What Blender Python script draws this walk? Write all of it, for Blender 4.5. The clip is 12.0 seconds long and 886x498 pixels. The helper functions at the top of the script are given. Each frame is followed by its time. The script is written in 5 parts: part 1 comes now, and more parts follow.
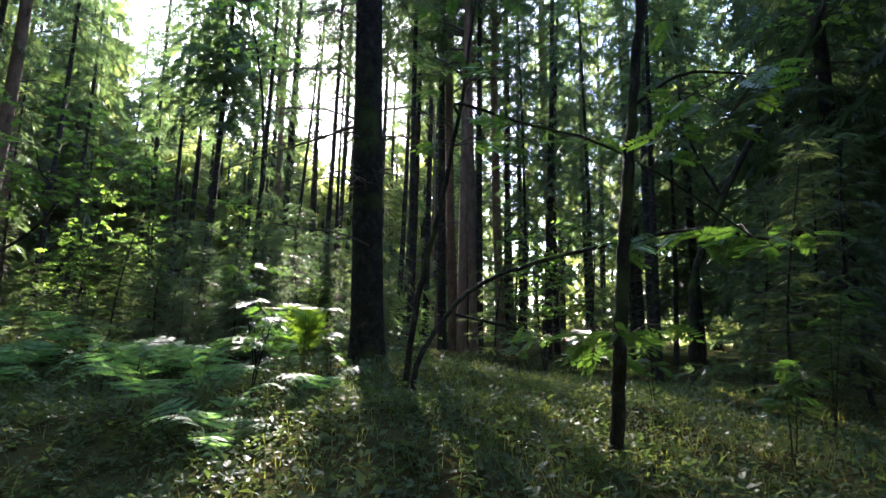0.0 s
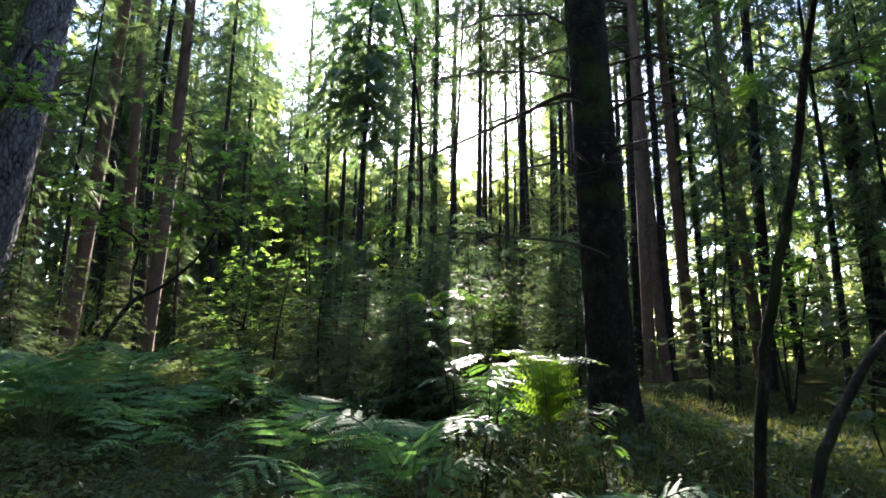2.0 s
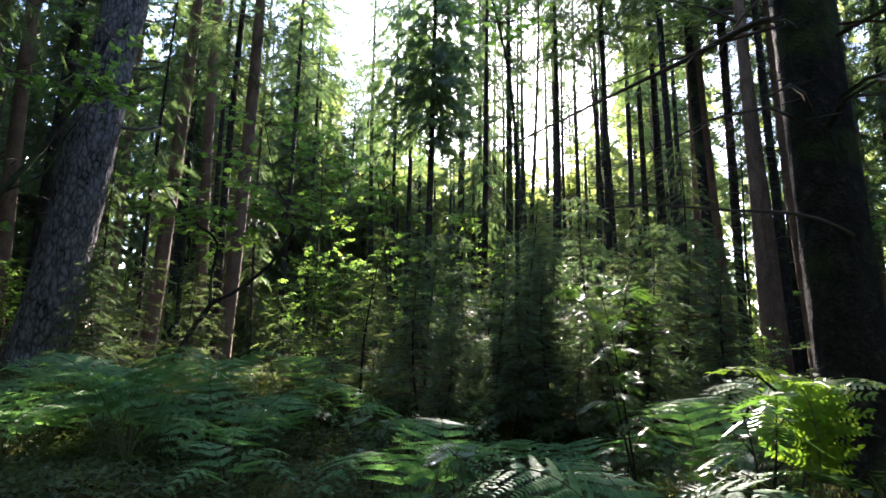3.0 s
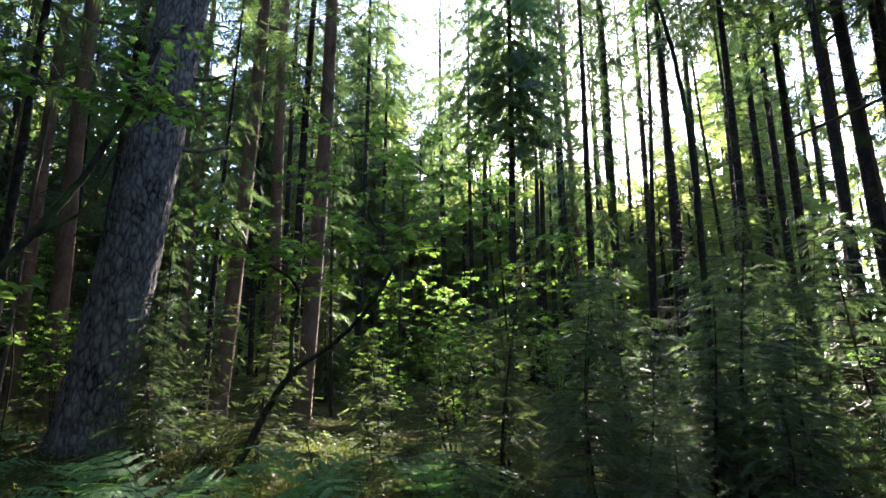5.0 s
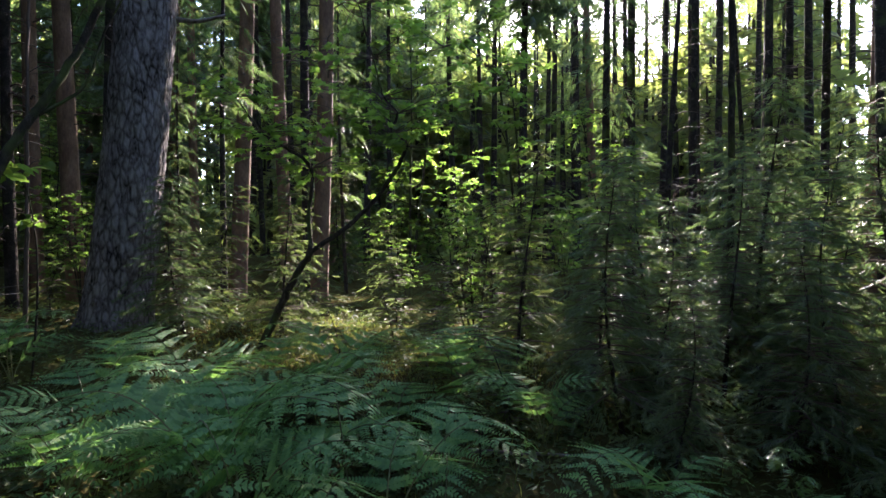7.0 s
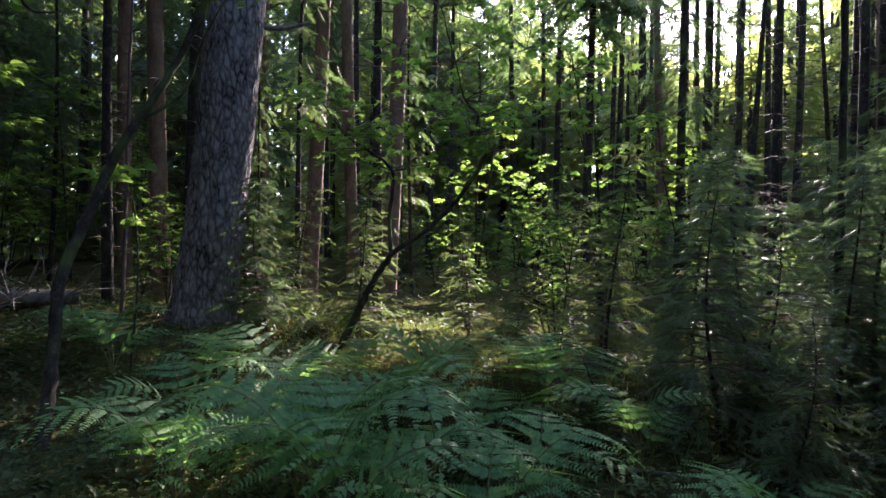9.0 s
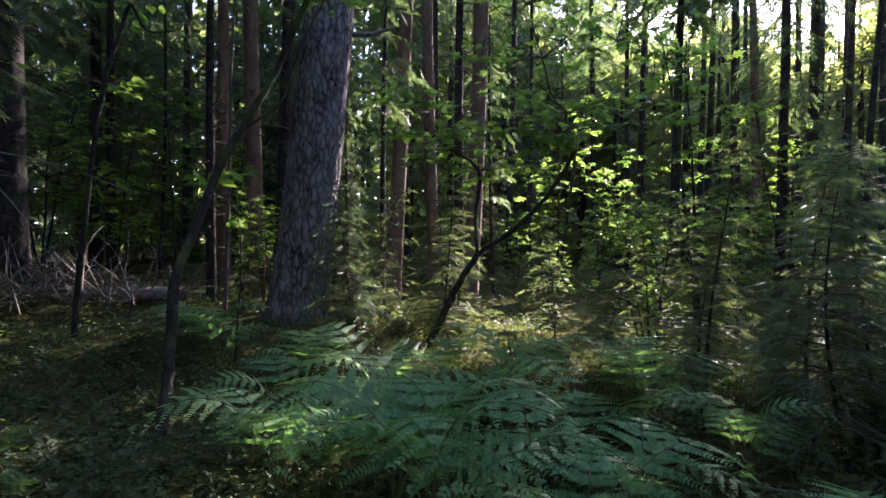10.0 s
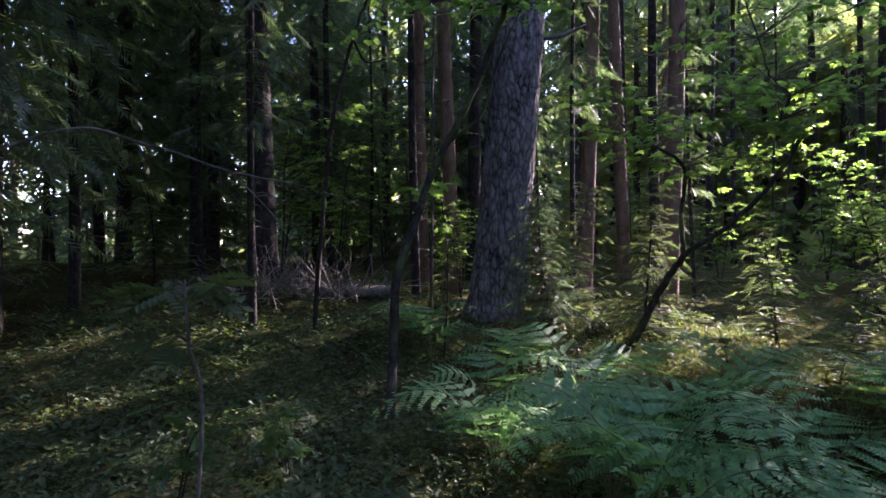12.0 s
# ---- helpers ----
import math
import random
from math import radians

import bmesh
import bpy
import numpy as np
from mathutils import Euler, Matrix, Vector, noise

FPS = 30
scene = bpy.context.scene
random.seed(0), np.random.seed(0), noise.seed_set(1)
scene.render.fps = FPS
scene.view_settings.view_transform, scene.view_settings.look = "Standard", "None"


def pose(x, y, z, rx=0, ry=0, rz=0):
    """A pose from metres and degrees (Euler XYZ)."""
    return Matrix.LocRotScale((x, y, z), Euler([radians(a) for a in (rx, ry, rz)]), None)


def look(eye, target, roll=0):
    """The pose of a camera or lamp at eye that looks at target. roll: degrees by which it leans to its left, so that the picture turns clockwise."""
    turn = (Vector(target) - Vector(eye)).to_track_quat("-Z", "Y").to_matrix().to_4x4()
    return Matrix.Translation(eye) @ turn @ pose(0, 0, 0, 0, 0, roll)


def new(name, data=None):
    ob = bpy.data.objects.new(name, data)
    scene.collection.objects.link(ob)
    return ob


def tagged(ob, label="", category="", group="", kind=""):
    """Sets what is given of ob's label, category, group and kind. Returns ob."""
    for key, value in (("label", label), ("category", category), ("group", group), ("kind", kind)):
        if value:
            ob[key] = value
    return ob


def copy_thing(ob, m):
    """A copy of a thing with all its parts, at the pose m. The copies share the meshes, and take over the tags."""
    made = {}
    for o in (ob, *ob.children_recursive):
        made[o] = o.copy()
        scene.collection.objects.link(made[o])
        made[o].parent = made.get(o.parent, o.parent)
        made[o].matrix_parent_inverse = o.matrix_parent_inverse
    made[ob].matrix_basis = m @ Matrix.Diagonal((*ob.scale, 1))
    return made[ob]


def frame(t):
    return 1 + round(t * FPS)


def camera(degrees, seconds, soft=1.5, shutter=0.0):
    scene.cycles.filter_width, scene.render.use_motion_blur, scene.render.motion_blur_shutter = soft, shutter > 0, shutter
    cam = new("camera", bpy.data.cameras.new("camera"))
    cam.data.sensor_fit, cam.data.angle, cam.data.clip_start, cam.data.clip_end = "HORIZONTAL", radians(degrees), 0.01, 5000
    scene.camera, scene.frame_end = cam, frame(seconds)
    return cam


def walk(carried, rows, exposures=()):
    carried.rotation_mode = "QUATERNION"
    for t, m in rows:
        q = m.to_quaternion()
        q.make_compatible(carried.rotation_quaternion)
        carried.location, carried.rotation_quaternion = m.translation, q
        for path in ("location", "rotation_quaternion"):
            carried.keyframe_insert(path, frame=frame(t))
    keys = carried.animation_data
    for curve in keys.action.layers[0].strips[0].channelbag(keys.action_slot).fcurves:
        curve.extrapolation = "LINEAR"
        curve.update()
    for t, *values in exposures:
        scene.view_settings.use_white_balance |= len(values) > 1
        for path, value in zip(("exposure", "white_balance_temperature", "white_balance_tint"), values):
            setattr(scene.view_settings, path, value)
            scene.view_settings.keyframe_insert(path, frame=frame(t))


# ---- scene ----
cam = camera(78.1, 12.0, soft=1.5, shutter=0.12)
# seconds, place, yaw, pitch, roll
ROWS = [
    (0, 0, 0, 1.2, 5.23, 9.16, 1.36),
    (0.5, -0.161, 0.349, 1.328, 10.73, 9.75, 1.09),
    (1, -0.355, 0.733, 1.399, 12.25, 9.81, 0.97),
    (1.5, -0.68, 1.138, 1.438, 14.46, 9.88, 0.78),
    (2, -1.065, 1.42, 1.463, 19.16, 10.25, 0.7),
    (2.5, -1.46, 1.757, 1.488, 23.04, 10.35, 0.69),
    (3, -1.862, 2.037, 1.515, 25.39, 10.27, 0.71),
    (3.5, -2.271, 2.337, 1.538, 28.13, 10.5, 0.9),
    (3.7, -2.497, 2.491, 1.567, 28.91, 10.71, 1.14),
    (5.3, -3.481, 3.296, 2.156, 32.41, 12.46, -0.34),
    (5.5, -3.492, 3.305, 2.154, 32.46, 13.67, -0.36),
    (6, -3.525, 3.284, 2.129, 32.23, 13.27, -0.23),
    (6.5, -3.517, 3.286, 2.111, 32.43, 1.24, -0.24),
    (6.7, -3.531, 3.272, 2.126, 32.35, -0.83, -0.43),
    (8.3, -3.771, 3.192, 2.07, 34.09, 0.28, 0.95),
    (8.5, -3.787, 3.194, 2.086, 35.09, 0.07, 0.68),
    (9, -3.827, 3.143, 2.108, 38.02, -0.19, 0.69),
    (9.5, -3.875, 3.112, 2.119, 41.8, -0.37, 0.55),
    (10, -3.918, 3.076, 2.121, 45.94, -0.42, 0.51),
    (10.5, -3.941, 3.046, 2.122, 50.21, -0.5, 0.27),
    (11, -3.951, 2.988, 2.141, 54.44, -0.62, -0.04),
    (11.5, -3.939, 2.915, 2.158, 59.36, -0.74, -0.36),
    (12, -3.91, 2.837, 2.191, 64.61, -0.85, -0.67),
]


def eye_pose(x, y, z, yaw, pitch, roll):
    y0, p0 = radians(yaw), radians(pitch)
    way = Vector((-math.sin(y0) * math.cos(p0), math.cos(y0) * math.cos(p0), math.sin(p0)))
    return look((x, y, z), Vector((x, y, z)) + way, roll)


walk(cam, [(r[0], eye_pose(*r[1:])) for r in ROWS], exposures=[(0.0, 3.1, 6200, 24), (1.0, 3.2, 6200, 24), (2.0, 2.95, 6300, 23), (3.5, 2.9, 6350, 22), (6.0, 2.95, 6350, 20), (6.6, 3.05, 6450, 25), (9.0, 3.1, 6350, 33), (12.0, 3.15, 6000, 46)])

# ---- light ----
SUN_AZ, SUN_EL = 17.4, 27.3          # degrees to the left of +y, degrees above the horizon
to_sun = Vector((-math.sin(radians(SUN_AZ)) * math.cos(radians(SUN_EL)), math.cos(radians(SUN_AZ)) * math.cos(radians(SUN_EL)), math.sin(radians(SUN_EL))))
world = bpy.data.worlds.new("sky")
scene.world = world
world.use_nodes = True
wn = world.node_tree.nodes
sky = wn.new("ShaderNodeTexSky")
sky.sky_type = "NISHITA"
sky.sun_disc = False
sky.sun_elevation, sky.sun_rotation = radians(SUN_EL), radians(-SUN_AZ)
sky.dust_density, sky.air_density, sky.ozone_density = 0.5, 1.0, 1.5
wn["Background"].inputs["Strength"].default_value = 0.145
world.node_tree.links.new(sky.outputs["Color"], wn["Background"].inputs["Color"])
sun_data = bpy.data.lights.new("sun", "SUN")
sun_data.energy, sun_data.angle, sun_data.color = 5.0, radians(0.6), (1.0, 0.93, 0.80)
sun = new("sun", sun_data)
sun.matrix_world = look(to_sun * 60, (0, 0, 0))


# ---- materials ----
def node(nt, kind, **inputs):
    n = nt.nodes.new(kind)
    for key, value in inputs.items():
        n.inputs[key.replace("_", " ")].default_value = value
    return n


def ramp(nt, source, stops):
    n = nt.nodes.new("ShaderNodeValToRGB")
    els = n.color_ramp.elements
    while len(els) < len(stops):
        els.new(0.5)
    for e, (p, c) in zip(els, stops):
        e.position, e.color = p, (*c, 1)
    nt.links.new(source, n.inputs["Fac"])
    return n.outputs["Color"]


def foliage(name, dark, mid, bright, thin=0.45, rough=0.45, size=1.5, gloss=0.5):
    """A leaf that lets light through; colour drifts from plant to plant, from leaf to leaf and in patches."""
    m = bpy.data.materials.new(name)
    m.use_nodes = True
    nt = m.node_tree
    nt.nodes.clear()
    out = nt.nodes.new("ShaderNodeOutputMaterial")
    geo = nt.nodes.new("ShaderNodeNewGeometry")
    info = nt.nodes.new("ShaderNodeObjectInfo")
    coord = nt.nodes.new("ShaderNodeTexCoord")
    patch = node(nt, "ShaderNodeTexNoise", Scale=size, Detail=3.0)
    nt.links.new(coord.outputs["Object"], patch.inputs["Vector"])
    a = nt.nodes.new("ShaderNodeMath")
    a.operation = "MULTIPLY_ADD"
    a.inputs[1].default_value = 0.38
    nt.links.new(geo.outputs["Random Per Island"], a.inputs[0])
    b = nt.nodes.new("ShaderNodeMath")
    b.operation = "MULTIPLY_ADD"
    b.inputs[1].default_value = 0.3
    nt.links.new(info.outputs["Random"], b.inputs[0])
    nt.links.new(patch.outputs["Fac"], b.inputs[2])
    sub = nt.nodes.new("ShaderNodeMath")
    sub.operation = "SUBTRACT"
    sub.inputs[1].default_value = 0.33
    nt.links.new(b.outputs[0], sub.inputs[0])
    nt.links.new(sub.outputs[0], a.inputs[2])
    col = ramp(nt, a.outputs[0], [(0.05, dark), (0.45, mid), (0.92, bright)])
    bs = node(nt, "ShaderNodeBsdfPrincipled", Roughness=rough)
    bs.inputs["Specular IOR Level"].default_value = gloss
    tr = nt.nodes.new("ShaderNodeBsdfTranslucent")
    warm = node(nt, "ShaderNodeMix")
    warm.data_type, warm.blend_type = "RGBA", "MULTIPLY"
    warm.inputs["Factor"].default_value = 1.0
    warm.inputs[7].default_value = (1.85, 1.92, 1.05, 1)
    nt.links.new(col, warm.inputs[6])
    nt.links.new(col, bs.inputs["Base Color"])
    nt.links.new(warm.outputs[2], tr.inputs["Color"])
    mix = nt.nodes.new("ShaderNodeMixShader")
    mix.inputs[0].default_value = thin
    nt.links.new(bs.outputs[0], mix.inputs[1])
    nt.links.new(tr.outputs[0], mix.inputs[2])
    nt.links.new(mix.outputs[0], out.inputs["Surface"])
    return m


def rough_stuff(name, stops, scale=(1, 1, 1), freq=6.0, fine=40.0, rough=0.9, relief=0.6, depth=0.03, moss=0.0, cracks=False, gloss=0.2):
    """Bark, soil and dead wood: two scales of noise, relief, and moss where asked for."""
    m = bpy.data.materials.new(name)
    m.use_nodes = True
    nt = m.node_tree
    bs = nt.nodes["Principled BSDF"]
    bs.inputs["Roughness"].default_value = rough
    bs.inputs["Specular IOR Level"].default_value = gloss
    coord = nt.nodes.new("ShaderNodeTexCoord")
    mapping = node(nt, "ShaderNodeMapping", Scale=scale)
    nt.links.new(coord.outputs["Object"], mapping.inputs["Vector"])
    n1 = node(nt, "ShaderNodeTexNoise", Scale=freq, Detail=5.0, Roughness=0.65)
    n2 = node(nt, "ShaderNodeTexNoise", Scale=fine, Detail=4.0)
    for n in (n1, n2):
        nt.links.new(mapping.outputs[0], n.inputs["Vector"])
    add = nt.nodes.new("ShaderNodeMath")
    add.operation = "MULTIPLY_ADD"
    add.inputs[1].default_value = 0.45
    nt.links.new(n2.outputs["Fac"], add.inputs[0])
    nt.links.new(n1.outputs["Fac"], add.inputs[2])
    height = add.outputs[0]
    if cracks:
        vor = node(nt, "ShaderNodeTexVoronoi", Scale=freq * 2.2)
        vor.feature = "DISTANCE_TO_EDGE"
        nt.links.new(mapping.outputs[0], vor.inputs["Vector"])
        sh = nt.nodes.new("ShaderNodeMath")
        sh.operation = "MULTIPLY_ADD"
        sh.inputs[1].default_value = 1.1
        sh.use_clamp = False
        low = nt.nodes.new("ShaderNodeMath")
        low.operation = "MINIMUM"
        low.inputs[1].default_value = 0.3
        nt.links.new(vor.outputs["Distance"], low.inputs[0])
        nt.links.new(low.outputs[0], sh.inputs[0])
        sub = nt.nodes.new("ShaderNodeMath")
        sub.operation = "SUBTRACT"
        sub.inputs[1].default_value = 0.2
        nt.links.new(height, sub.inputs[0])
        nt.links.new(sub.outputs[0], sh.inputs[2])
        height = sh.outputs[0]
    col = ramp(nt, height, stops)
    if moss > 0:
        big = node(nt, "ShaderNodeTexNoise", Scale=2.2, Detail=4.0)
        nt.links.new(coord.outputs["Object"], big.inputs["Vector"])
        mask = ramp(nt, big.outputs["Fac"], [(0.62 - moss * 0.25, (0, 0, 0)), (0.72 - moss * 0.2, (1, 1, 1))])
        mx = nt.nodes.new("ShaderNodeMix")
        mx.data_type = "RGBA"
        mx.inputs[7].default_value = (0.055, 0.075, 0.022, 1)
        nt.links.new(mask, mx.inputs["Factor"])
        nt.links.new(col, mx.inputs[6])
        col = mx.outputs[2]
    nt.links.new(col, bs.inputs["Base Color"])
    bump = node(nt, "ShaderNodeBump", Strength=relief, Distance=depth)
    nt.links.new(height, bump.inputs["Height"])
    nt.links.new(bump.outputs[0], bs.inputs["Normal"])
    return m


SPRUCE = foliage("spruce_needles", (0.034, 0.058, 0.038), (0.060, 0.098, 0.055), (0.105, 0.145, 0.062), thin=0.55, rough=0.5, size=0.8)
YOUNG = foliage("young_spruce_needles", (0.034, 0.053, 0.032), (0.068, 0.095, 0.048), (0.128, 0.152, 0.066), thin=0.60, rough=0.6, size=1.5, gloss=0.12)
PINE = foliage("pine_needles", (0.039, 0.0715, 0.0325), (0.0715, 0.117, 0.0455), (0.117, 0.169, 0.0585), thin=0.55, rough=0.45, size=0.8)
LEAF = foliage("broad_leaf", (0.05, 0.10, 0.03), (0.094, 0.172, 0.046), (0.175, 0.25, 0.066), thin=0.70, rough=0.38, size=2.0)
ROWAN = foliage("rowan_leaf", (0.03, 0.075, 0.02), (0.06, 0.13, 0.025), (0.13, 0.20, 0.035), thin=0.45, rough=0.30, size=2.5, gloss=0.7)
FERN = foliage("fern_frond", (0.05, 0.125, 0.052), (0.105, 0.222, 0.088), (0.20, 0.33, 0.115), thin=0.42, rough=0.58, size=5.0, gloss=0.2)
# lit copy of the fern above: sunlight put into the colour as yellow-green
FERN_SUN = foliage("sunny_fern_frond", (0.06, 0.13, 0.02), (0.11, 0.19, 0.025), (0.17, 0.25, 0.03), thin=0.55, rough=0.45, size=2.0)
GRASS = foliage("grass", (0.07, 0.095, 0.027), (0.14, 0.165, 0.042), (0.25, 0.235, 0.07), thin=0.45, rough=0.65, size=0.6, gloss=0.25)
# herb leaves, and grass in shade: darker than the sunlit grass above
HERB_SHADED_GRASS = foliage("low_herb_leaf", (0.026, 0.048, 0.022), (0.050, 0.080, 0.030), (0.10, 0.125, 0.044), thin=0.4, rough=0.6, size=0.9, gloss=0.3)
# paler and yellower than near needles: distant sunlight and haze in the colour
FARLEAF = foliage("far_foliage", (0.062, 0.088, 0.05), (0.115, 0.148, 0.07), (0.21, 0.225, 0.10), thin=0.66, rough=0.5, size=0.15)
PINE_BARK = rough_stuff("pine_bark", [(0.40, (0.012, 0.010, 0.009)), (0.52, (0.075, 0.064, 0.060)), (0.70, (0.15, 0.136, 0.132)), (0.98, (0.26, 0.24, 0.235))], scale=(1, 1, 0.42), freq=7.0, fine=45.0, relief=0.9, depth=0.03, cracks=True)
PINE_UPPER = rough_stuff("reddish_pine_bark", [(0.3, (0.045, 0.028, 0.02)), (0.6, (0.115, 0.068, 0.045)), (0.9, (0.21, 0.135, 0.085))], scale=(1, 1, 0.4), freq=6.0, fine=40.0, relief=0.6, depth=0.02)
SPRUCE_BARK = rough_stuff("spruce_bark", [(0.5, (0.011, 0.009, 0.008)), (0.78, (0.032, 0.026, 0.022)), (1.0, (0.09, 0.078, 0.066))], scale=(1, 1, 0.8), freq=14.0, fine=70.0, relief=1.0, depth=0.025, moss=0.3)
GREY_BARK = rough_stuff("grey_sapling_bark", [(0.5, (0.010, 0.008, 0.006)), (0.78, (0.032, 0.026, 0.019)), (1.0, (0.10, 0.085, 0.07))], scale=(1, 1, 0.5), freq=16.0, fine=80.0, relief=0.8, depth=0.012, moss=0.5)
DEAD_WOOD = rough_stuff("dead_wood", [(0.3, (0.035, 0.03, 0.025)), (0.6, (0.09, 0.077, 0.064)), (0.95, (0.20, 0.18, 0.155))], scale=(1, 1, 1), freq=9.0, fine=50.0, relief=0.5, depth=0.01, moss=0.1)
TWIG = rough_stuff("twig_bark", [(0.3, (0.03, 0.022, 0.018)), (0.7, (0.09, 0.07, 0.055))], freq=14.0, relief=0.2, depth=0.004)
STALK = rough_stuff("green_stalk", [(0.3, (0.06, 0.08, 0.03)), (0.7, (0.12, 0.13, 0.05))], freq=10.0, relief=0.1, depth=0.002, rough=0.6)
SOIL = rough_stuff("mossy_forest_floor", [(0.42, (0.02, 0.014, 0.008)), (0.58, (0.045, 0.034, 0.013)), (0.72, (0.046, 0.046, 0.018)), (1.0, (0.088, 0.088, 0.03))], freq=1.3, fine=22.0, relief=1.0, depth=0.05, rough=1.0, gloss=0.0)

# ---- geometry tools ----
rng = np.random.default_rng(7)


def unit(v):
    v = np.asarray(v, float)
    return v / np.maximum(np.linalg.norm(v, axis=-1, keepdims=True), 1e-9)


class Geo:
    """Collects vertices and faces of one mesh."""

    def __init__(self):
        self.v, self.f, self.n = [], [], 0

    def add(self, verts, faces):
        verts = np.asarray(verts, float)
        self.v.append(verts)
        self.f.extend([tuple(int(i) + self.n for i in f) for f in faces])
        self.n += len(verts)

    def scatter(self, shape, at, along, up, size):
        """Copies of a flat shape (x along, z up) at many places."""
        verts, faces = shape
        at, along, up = np.atleast_2d(at), unit(np.atleast_2d(along)), np.atleast_2d(up)
        size = np.broadcast_to(np.asarray(size, float), (len(at),))
        side = unit(np.cross(up, along) + 1e-6)
        nrm = np.cross(along, side)
        v = at[:, None, :] + size[:, None, None] * (verts[None, :, 0:1] * along[:, None, :] + verts[None, :, 1:2] * side[:, None, :] + verts[None, :, 2:3] * nrm[:, None, :])
        k = len(verts)
        self.v.append(v.reshape(-1, 3))
        base = self.n + np.arange(len(at)) * k
        for f in faces:
            self.f.extend(map(tuple, (base[:, None] + np.array(f)[None, :]).tolist()))
        self.n += k * len(at)

    def tube(self, path, radii, sides=6, wobble=0.0, flare=0.0):
        path = np.asarray(path, float)
        n = len(path)
        radii = np.broadcast_to(np.asarray(radii, float), (n,))
        t = unit(np.gradient(path, axis=0))
        ref = np.array([0.0, 0.0, 1.0]) if abs(t[:, 2]).mean() < 0.8 else np.array([1.0, 0.0, 0.0])
        a = unit(np.cross(t, ref))
        b = np.cross(t, a)
        ang = np.linspace(0, 2 * np.pi, sides, endpoint=False)
        r = radii[:, None] * np.ones(sides)[None, :]
        if wobble:
            s = np.arange(n)[:, None]
            r = r * (1 + wobble * (np.sin(3 * ang[None, :] + s * 0.37) * 0.5 + np.sin(2 * ang[None, :] - s * 0.23 + 1.3) * 0.5 + rng.normal(0, 0.3, (n, sides))))
        if flare:
            h = np.linalg.norm(path - path[0], axis=1)[:, None]
            r = r * (1 + flare * np.exp(-h / (radii[0] * 1.6)) * (1 + 0.45 * np.sin(5 * ang[None, :] + 0.7) + 0.25 * np.sin(3 * ang[None, :])))
        v = path[:, None, :] + r[:, :, None] * (np.cos(ang)[None, :, None] * a[:, None, :] + np.sin(ang)[None, :, None] * b[:, None, :])
        faces = []
        for i in range(n - 1):
            for j in range(sides):
                k = (j + 1) % sides
                faces.append((i * sides + j, i * sides + k, (i + 1) * sides + k, (i + 1) * sides + j))
        faces.append(tuple(range((n - 1) * sides, n * sides)))
        self.add(v.reshape(-1, 3), faces)

    def mesh(self, name, material, smooth=True):
        me = bpy.data.meshes.new(name)
        me.from_pydata(np.concatenate(self.v).tolist(), [], self.f)
        me.materials.append(material)
        if smooth:
            me.polygons.foreach_set("use_smooth", [True] * len(me.polygons))
        me.update()
        return me


def part(name, geo, material, parent, label="", smooth=True):
    me = geo.mesh(name, material, smooth) if isinstance(geo, Geo) else geo
    ob = new(name, me)
    ob.parent = parent
    if label:
        ob["label"] = label
    if name in ("branchwork", "crown", "foliage", "twigwork", "dead_branchwork"):
        ob["kind"] = "stuff"
    return ob


def curve(points, n):
    """A smooth line through a few points."""
    p = np.asarray(points, float)
    k = len(p)
    ext = np.vstack([2 * p[0] - p[1], p, 2 * p[-1] - p[-2]])
    res = []
    for s in np.linspace(0, k - 1 - 1e-6, n):
        i = int(s)
        u = s - i
        p0, p1, p2, p3 = ext[i:i + 4]
        res.append(0.5 * ((2 * p1) + (-p0 + p2) * u + (2 * p0 - 5 * p1 + 4 * p2 - p3) * u * u + (-p0 + 3 * p1 - 3 * p2 + p3) * u ** 3))
    return np.array(res)


# ---- leaf shapes (x along, y sideways, z up; about 1 long) ----
def spray_shape(pairs, width, reach=0.26, wide=1.0):
    """A needle twig: a herringbone of slender points."""
    v, f = [], []
    for i in range(pairs):
        x = 0.04 + 0.86 * i / pairs
        w = width * (1 - 0.55 * x) * (0.8 + 0.4 * ((i * 7) % 5) / 5)
        for s in (-1, 1):
            k = len(v)
            v += [(x - 0.05 * wide, 0, 0), (x + 0.09 * wide, 0, 0.012), (x + reach * (1 - 0.3 * x), s * w, -0.05 - 0.05 * ((i * 3) % 4) / 4)]
            f.append((k, k + 1, k + 2) if s > 0 else (k + 1, k, k + 2))
    k = len(v)
    v += [(0.82, -0.03, 0), (0.82, 0.03, 0), (1.06, 0, -0.03)]
    f.append((k, k + 1, k + 2))
    return np.array(v, float), f


def ovate_shape(w=0.36):
    """A pointed leaf folded along its midrib."""
    v = [(0, 0, 0), (0.28, w, 0.07), (0.28, 0, 0), (0.28, -w, 0.07), (0.65, w * 0.75, 0.05), (0.65, 0, -0.03), (0.65, -w * 0.75, 0.05), (1.0, 0, -0.12)]
    f = [(0, 2, 1), (0, 3, 2), (1, 2, 5, 4), (2, 3, 6, 5), (4, 5, 7), (5, 6, 7)]
    return np.array(v, float), f


def diamond_shape(w=0.34):
    """A small leaf of two halves folded along the midrib."""
    return np.array([(0, 0, 0), (0.45, w, 0.08), (1.0, 0, -0.08), (0.45, -w, 0.08)], float), [(0, 2, 1), (0, 3, 2)]


